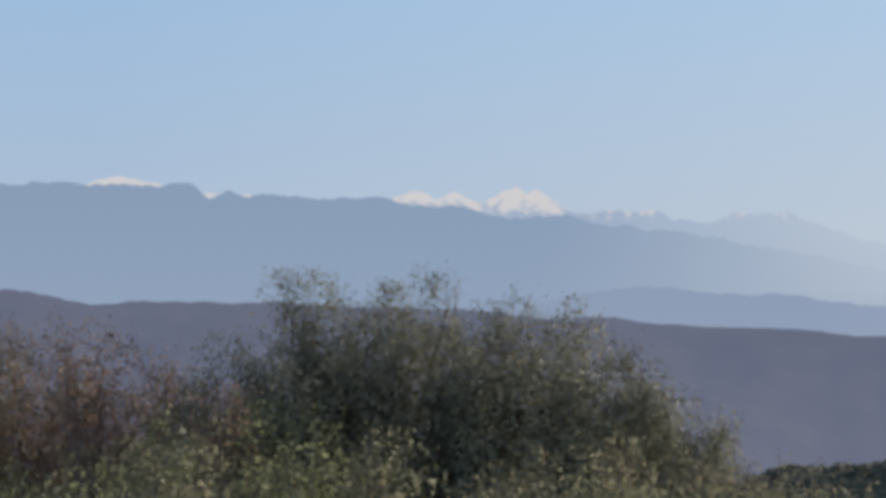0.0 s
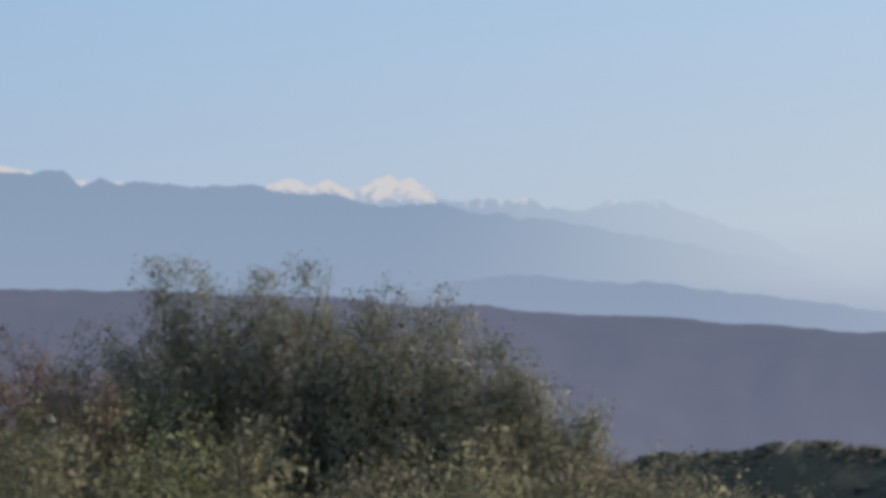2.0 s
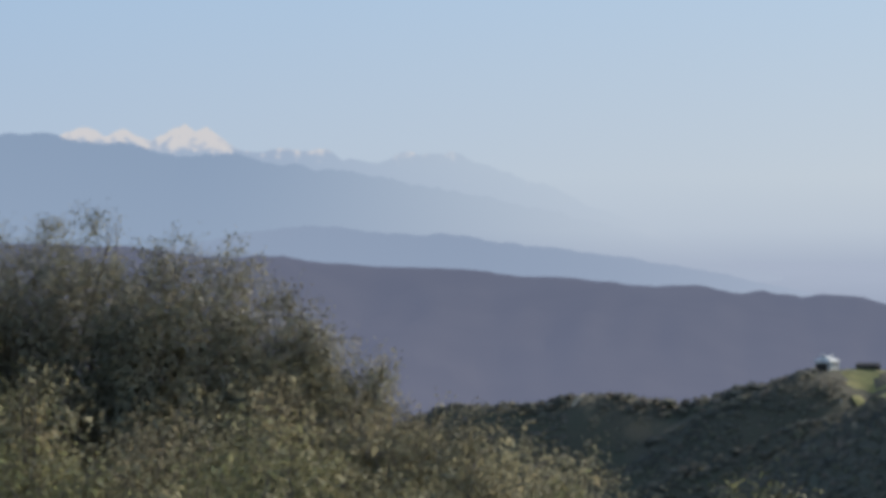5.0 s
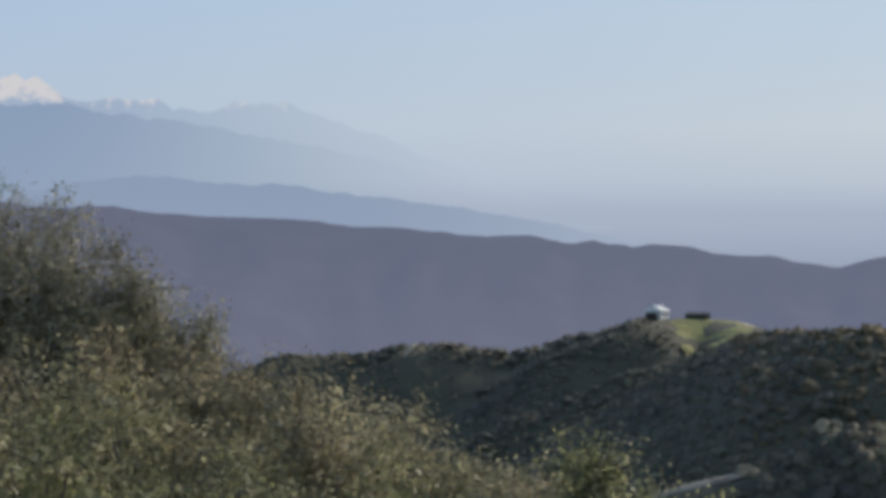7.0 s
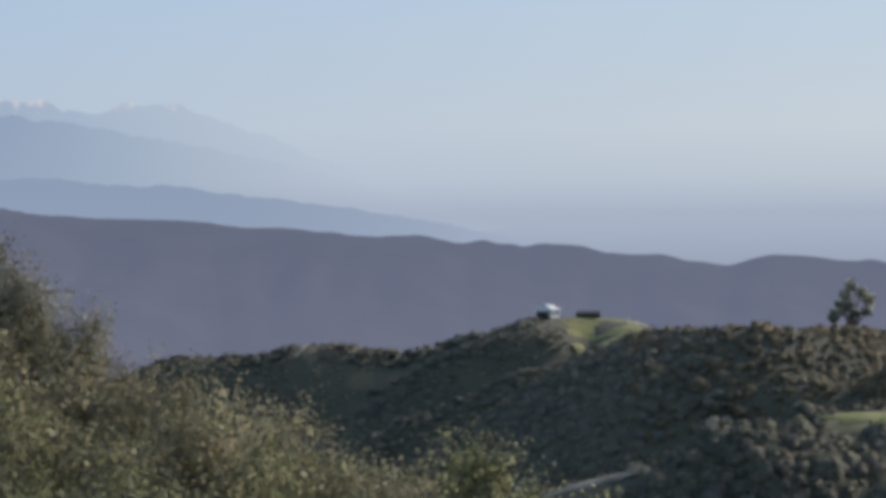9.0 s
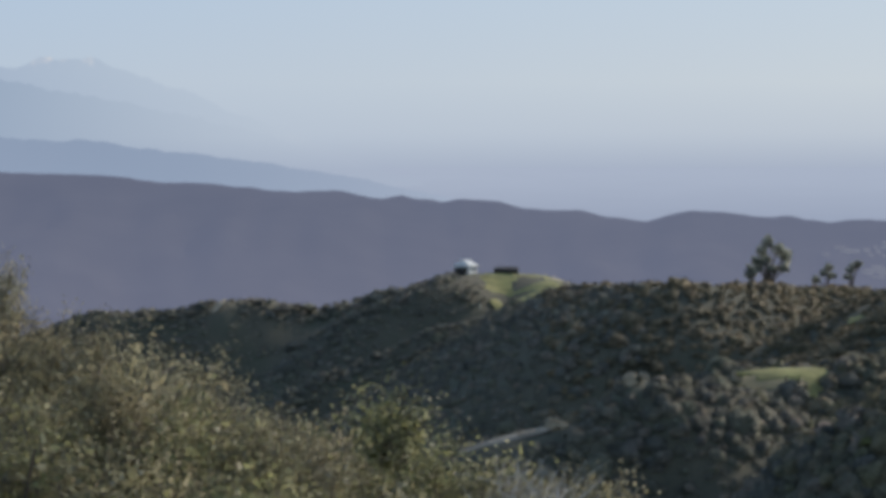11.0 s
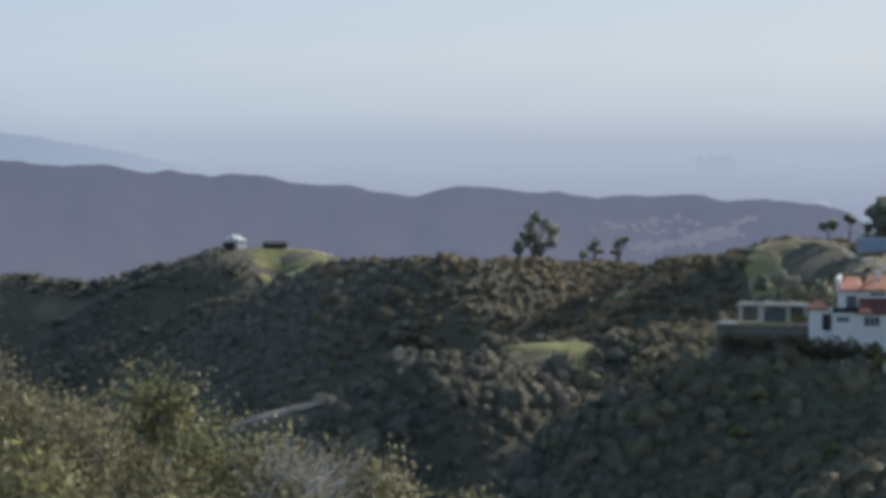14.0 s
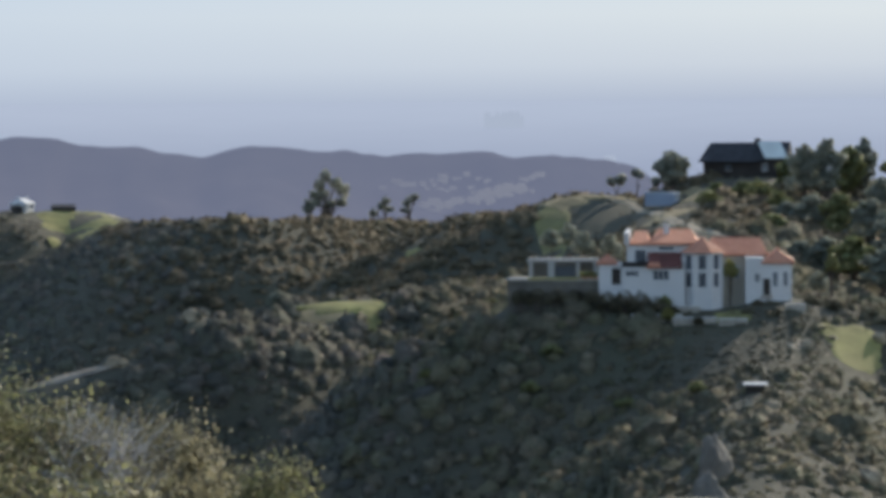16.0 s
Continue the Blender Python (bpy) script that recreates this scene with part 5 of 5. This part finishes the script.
bmesh.ops.create_cone(bm, cap_ends=True, segments=8, radius1=R8 + 0.45, radius2=0.05, depth=2.0, matrix=Matrix.Translation((0, 2.5, 7.65)) @ Matrix.Rotation(radians(22.5), 4, "Z"))
part("roof", bm, tile, villa)
for k in (-2, -1, 0, 1, 2):
    for z in (2.3, 4.55):
        window_on(villa, 0, z, 1.0, 1.85, -R8 * math.cos(radians(22.5)), radians(45 * k), (0, 2.5), panes=1)
for k in (-3, -1, 1, 3):
    a = radians(22.5 * k)
    x, y = R8 * math.sin(a), 2.5 - R8 * math.cos(a)
    block("corner_pilaster", (x - 0.16, x + 0.16, y - 0.16, y + 0.16, -1.5, 6.6), white, villa)

pergola = place("pergola", 12.19, -3.75, 398, "white pergola with dark openings along the terrace", "pergola")
for x, half in ((-22.2, 0.16), (-19.5, 0.4), (-16.1, 0.16), (-13.9, 0.16)):
    block("post", (x - half, x + half, 3.0, 3.4, 3.3, 5.45), shaded_white, pergola)
    block("post", (x - 0.18, x + 0.18, 6.6, 7.0, 3.3, 5.45), shaded_white, pergola)
block("beam", (-22.6, -13.5, 2.9, 3.5, 5.45, 5.75), shaded_white, pergola)
block("beam", (-22.6, -13.5, 6.5, 7.1, 5.45, 5.75), shaded_white, pergola)
for k in range(12):
    x = -22.3 + k * 0.78
    block("rafter", (x - 0.08, x + 0.08, 2.7, 7.3, 5.76, 5.9), shaded_white, pergola)
block("back_wall", (-22.2, -13.8, 7.0, 7.25, 3.3, 5.3), shaded_stone, pergola, "stone back wall coloured dark for shade")
block("screen", (-19.0, -16.4, 3.6, 3.7, 3.35, 4.9), glass, pergola, "glass screen between posts")
terrace = place("terrace", 12.19, -3.75, 398, "paved terrace on a retaining wall coloured dark for shade", "terrace")
block("retaining_wall", (-25.0, -12.6, 1.6, 9.0, -3.0, 3.1), shaded_stone, terrace)
block("paving", (-25.2, -12.4, 1.4, 9.0, 3.1, 3.25), stone_wall, terrace)
block("parapet", (-25.2, -22.6, 1.4, 1.7, 3.25, 3.5), shaded_white, terrace, "low white edge wall")
block("grass_edge", (-22.5, -15.8, 1.42, 2.8, 3.25, 3.5), grass, terrace, "strip of lawn")
for k, x in enumerate((-15.4, -14.9, -14.3, -13.7)):
    pot = place("potted_plant", 12.19, -3.75, 398, "leafy potted plant with pale blooms on the terrace", "plant")
    tagged(pot, group="terrace pots")
    turned = Matrix.Rotation(radians(-12.19), 4, "Z") @ Vector((x, 2.2 + 0.2 * (k % 2), 3.26))
    pot.location = Vector(pot.location) + turned
    bm = bmesh.new()
    bmesh.ops.create_cone(bm, cap_ends=True, segments=10, radius1=0.16, radius2=0.22, depth=0.36, matrix=Matrix.Translation((0, 0, 0.18)))
    part("pot", bm, tile, pot)
    rng = np.random.default_rng(700 + k)
    c_ = rng.normal(size=(90, 3)) * np.array([0.22, 0.22, 0.2]) + np.array([0, 0, 0.66])
    a_, b2 = rng.normal(size=(90, 3)) * 0.07, rng.normal(size=(90, 3)) * 0.07
    part_ = tagged(new("leaves", mesh_of("leaves", np.stack([c_ - a_, c_ + b2, c_ + a_, c_ - b2], 1).reshape(-1, 3), np.arange(360).reshape(-1, 4), (bright if k % 2 else yellow,))), kind="stuff")
    part_.parent = pot
for az, el, w, h in ((11.35, -4.06, 6.5, 0.7), (12.05, -4.1, 5.5, 0.6), (11.9, -3.85, 3.6, 0.5), (12.75, -4.12, 3.6, 0.6), (13.9, -3.85, 2.6, 0.7), (15.6, -3.6, 3.0, 0.7)):
    p = on_land(az, el)
    wall_ = place("garden_wall", az, math.degrees(math.atan2(p.z - EYE, math.hypot(p.x, p.y))), math.hypot(p.x, p.y), "low pale stone garden wall on the slope", "wall")
    tagged(wall_, group="garden walls")
    n = int(w / 0.62)
    for k in range(n):
        x = -w / 2 + k * w / n
        block("stone", (x, x + w / n - 0.03, -0.2, 0.2, -0.8, h * (0.9 + 0.2 * ((k * 7) % 5) / 5)), stone_wall, wall_)
    block("coping", (-w / 2 - 0.1, w / 2, -0.26, 0.26, h * 1.08, h * 1.08 + 0.1), white, wall_)

# white house on the knoll
house = place("white_house", -0.16, -1.93, 1088, "small white house on the grassy knoll", "house", turn=62)
house.location.z = land_z(house.location.x, house.location.y) + 0.1
block("wall", (-3.0, 3.0, 0, 6, -2, 2.7), white, house)
roof("roof", -3.5, 3.5, -0.5, 6.5, 2.8, 4.6, 1.8, white, house, label="white hipped roof")
block("porch", (-4.6, -3.0, 1, 5, -2, 1.9), dark_wood, house, "dark side porch")
window_on(house, -1.5, 0.9, 1.3, 1.1, 0)
window_on(house, 1.4, 0.9, 1.5, 1.1, 0)
block("chimney", (2.0, 2.6, 2, 2.6, 3.2, 5.0), white, house)
aerial = place("aerial_mast", -0.37, -1.93, 1085, "thin mast with a pale dish beside the house", "mast", settle=True)
block("mast", (-0.08, 0.08, -0.08, 0.08, -0.5, 4.6), dark_metal, aerial)
bm = bmesh.new()
bmesh.ops.create_uvsphere(bm, u_segments=14, v_segments=8, radius=0.55, matrix=Matrix.Translation((0, -0.1, 4.7)) @ Matrix.Diagonal((1, 0.4, 1, 1)))
part("dish", bm, white, aerial, "pale dish")
barn = place("low_shed", 0.45, -1.93, 1090, "long low dark shed beside the white house", "shed", settle=True)
block("wall", (-4.2, 4.2, 0, 5, -1, 1.3), dark_wood, barn)
roof("roof", -4.6, 4.6, -0.4, 5.4, 1.4, 2.3, 1.0, dark_shingle, barn)

# dark house on the summit
lodge = place("hilltop_house", 12.95, -1.22, 600, "dark wooden house with steep roofs on the summit", "house", turn=-8)
block("wall", (-7.8, 3.4, 0, 9, -4, 1.4), dark_wood, lodge)
block("wall", (3.0, 8.0, -0.6, 8, -4, 1.6), dark_wood, lodge)
roof("roof", -8.6, 3.6, -1.0, 10, 1.2, 4.7, 1.6, dark_shingle, lodge)
roof("roof", 2.6, 8.6, -1.2, 8.8, 1.5, 4.8, 0.0, dark_shingle, lodge)
bm = bmesh.new()
v_ = [bm.verts.new(p) for p in ((4.4, -1.3, 1.85), (8.7, -1.3, 1.85), (6.6, 3.55, 4.9), (2.2, 3.55, 4.9), (4.4, -1.3, 1.72), (8.7, -1.3, 1.72), (6.6, 3.55, 4.77), (2.2, 3.55, 4.77))]
for f in ((0, 1, 2, 3), (7, 6, 5, 4), (4, 5, 1, 0), (5, 6, 2, 1), (6, 7, 3, 2), (7, 4, 0, 3)):
    bm.faces.new([v_[i] for i in f])
part("roof_panel", bm, pale_roof, lodge, "pale roof slope")
block("chimney", (1.7, 2.7, 3.4, 4.4, 4.0, 5.5), dark_shingle, lodge)
window_on(lodge, 4.2, -0.6, 0.9, 1.2, -0.6)
window_on(lodge, -3.0, -0.4, 1.2, 1.0, 0.0, frame_mat=dark_wood)

# container on the crest
can = place("shipping_container", 11.42, -1.86, 585, "blue-grey steel container on bare ground", "container", turn=-20)
can.location.z = land_z(can.location.x, can.location.y) + 0.3
block("body", (-3.03, 3.03, 0.06, 2.38, 0, 2.55), steel_blue, can)
for k in range(22):
    x = -2.9 + k * 0.275
    block("rib", (x - 0.05, x + 0.05, 0.0, 0.08, 0.15, 2.4), steel_blue, can)
for x in (-3.06, 2.94):
    for y in (-0.02, 2.32):
        block("corner_post", (x, x + 0.12, y, y + 0.12, -0.05, 2.6), steel_blue, can)
block("roof", (-3.05, 3.05, 0, 2.44, 2.56, 2.66), white, can, "pale roof")
for y in (0.65, 1.2, 1.75):
    block("door_bar", (3.04, 3.08, y, y + 0.05, 0.1, 2.4), dark_metal, can)
block("footing", (-3.0, 3.0, 0.1, 2.3, -0.8, -0.02), dirt, can)

# shed with a pale roof, posts on the lawn
p = on_land(13.15, -5.36)
shed = place("shed", 13.15, math.degrees(math.atan2(p.z - EYE, math.hypot(p.x, p.y))), math.hypot(p.x, p.y), "low shed with a flat pale roof on the slope", "shed")
block("wall", (-1.1, 1.1, 0, 2.2, -1.5, 0.9), dark_wood, shed)
block("roof", (-1.4, 1.4, -0.5, 2.5, 0.92, 1.04), white, shed)
for az, el in ((4.26, -3.66), (5.73, -3.64), (-0.04, -2.56)):
    p = on_land(az, el)
    post = tagged(new("garden_post"), "short pale post standing in the grass", "post", group="garden posts")
    post.location = p
    block("shaft", (-0.2, 0.2, -0.2, 0.2, -0.3, 1.3), cream, post)
    block("cap", (-0.28, 0.28, -0.28, 0.28, 1.31, 1.5), white, post)


# ---- rocks ----
def boulder(name, az, el, w, d, h, seed, label, mat=rock, near=120.0, rough=1.0):
    rng = np.random.default_rng(seed)
    p = on_land(az, el, near)
    bm = bmesh.new()
    bmesh.ops.create_icosphere(bm, subdivisions=4, radius=1.0)
    o = rng.uniform(0, 50, 3)
    for v in bm.verts:
        n = noise.noise(v.co * 1.3 + Vector(o)) * 0.45 + noise.noise(v.co * 3.5 + Vector(o)) * 0.18 + noise.noise(v.co * 8 + Vector(o)) * 0.06
        v.co = Vector((v.co.x * w / 2, v.co.y * d / 2, v.co.z * h)) * (1 + n * rough)
    for f in bm.faces:
        f.smooth = True
    ob = part(name, bm, mat)
    ob.location, ob.rotation_euler = p, (0, 0, radians(-az + rng.uniform(-20, 20)))
    return tagged(ob, label, "rock")


# the three near bearing 12.6 are added for the outcrop's sunlit tan edge
for k, (az, el, w, d, h) in enumerate(((2.75, -3.9, 2.4, 2, 1.3), (2.98, -3.86, 2.8, 2, 1.3), (2.55, -4.02, 1.4, 1.5, 0.9), (1.3, -4.74, 2.2, 1.5, 1.0), (1.5, -4.74, 1.6, 1.5, 0.9), (13.45, -5.66, 2.4, 2.0, 0.9), (13.05, -5.6, 1.6, 1.6, 0.8), (14.1, -4.5, 1.8, 1.6, 0.8), (12.58, -5.92, 2.0, 1.6, 1.1), (12.58, -6.2, 1.2, 1.2, 0.9), (12.66, -6.45, 1.3, 1.2, 1.0), (15.4, -4.4, 2.0, 2.0, 0.8))):
    boulder("boulder", az, el, w, d, h, 400 + k, "pale sandstone boulder among the shrubs")
boulder("rock_outcrop", 12.4, -7.0, 3.2, 4.0, 4.2, 420, "tall sandstone outcrop on the cliff, coloured grey for shade", shaded_rock, rough=0.8)
boulder("rock_outcrop", 12.3, -7.5, 3.6, 3.6, 3.2, 421, "sandstone outcrop on the cliff, coloured grey for shade", shaded_rock, rough=0.8)
boulder("rock_outcrop", 15.2, -7.0, 3.4, 3.2, 1.6, 422, "tan sandstone outcrop on the cliff")

# ---- the town in the far valley ----
rng = np.random.default_rng(7)
vs, qs = [], []
for k in range(110):
    s_ = rng.random()
    az, el = (7.0 + 1.9 * s_, -1.96 + 0.36 * s_ + rng.normal() * 0.05) if k % 4 else (rng.uniform(6.2, 9.4), rng.uniform(-1.7, -1.3))
    r = 1500.0
    a_ = radians(az)
    rr = np.arange(1400.0, 2700.0, 6.0)
    zz = land(rr * math.sin(a_), rr * math.cos(a_))
    hit = np.nonzero(zz >= EYE + rr * math.tan(radians(el)))[0]
    if not len(hit):
        continue
    r, z = rr[hit[0]], zz[hit[0]]
    x, y, w, d, h = r * math.sin(a_), r * math.cos(a_), rng.uniform(1.5, 5), rng.uniform(2, 5), rng.uniform(1, 2.5)
    n0 = len(vs) * 8
    vs.append([(x + sx * w, y + sy * d, z + sz) for sz in (-4, h) for sx, sy in ((-1, -1), (1, -1), (1, 1), (-1, 1))])
    qs += [[n0 + i for i in f] for f in ((4, 5, 6, 7), (0, 1, 5, 4), (1, 2, 6, 5), (2, 3, 7, 6), (3, 0, 4, 7))]
# the houses glow in haze tones in place of real air
town_mat = distance("town_haze_glow", (0.135, 0.147, 0.205), (0.17, 0.183, 0.237), "x", 150, 400, (0.09, 0.085, 0.08), 0.05)
tagged(new("backdrop_town", mesh_of("backdrop_town", np.array(vs).reshape(-1, 3), qs, (town_mat,))), "houses of a far town in the valley, pale with painted haze", "town", kind="stuff")

# ---- towers of a far city, haze painted into their glow ----
tower_air = distance("towers_haze_glow", (0.335, 0.39, 0.495), (0.35, 0.405, 0.51), "z", -60, 0, (0.01, 0.01, 0.01), 0.05)
rng = np.random.default_rng(77)
for k in range(18):
    az, el, r = (8.25 + 0.062 * k, -0.3 + 0.16 * rng.random(), 4300) if k < 11 else (9.95 + 0.1 * (k - 11), -1.15 + 0.2 * rng.random(), 3600)
    top = polar(az, el, r)
    foot = land_z(top.x, top.y)
    tower_ = tagged(new("far_tower"), "far city tower in pale grey painted haze", "building", group="far city towers")
    tower_.location = (top.x, top.y, foot)
    w = rng.uniform(2.5, 5.5)
    high = max(6.0, top.z - foot)
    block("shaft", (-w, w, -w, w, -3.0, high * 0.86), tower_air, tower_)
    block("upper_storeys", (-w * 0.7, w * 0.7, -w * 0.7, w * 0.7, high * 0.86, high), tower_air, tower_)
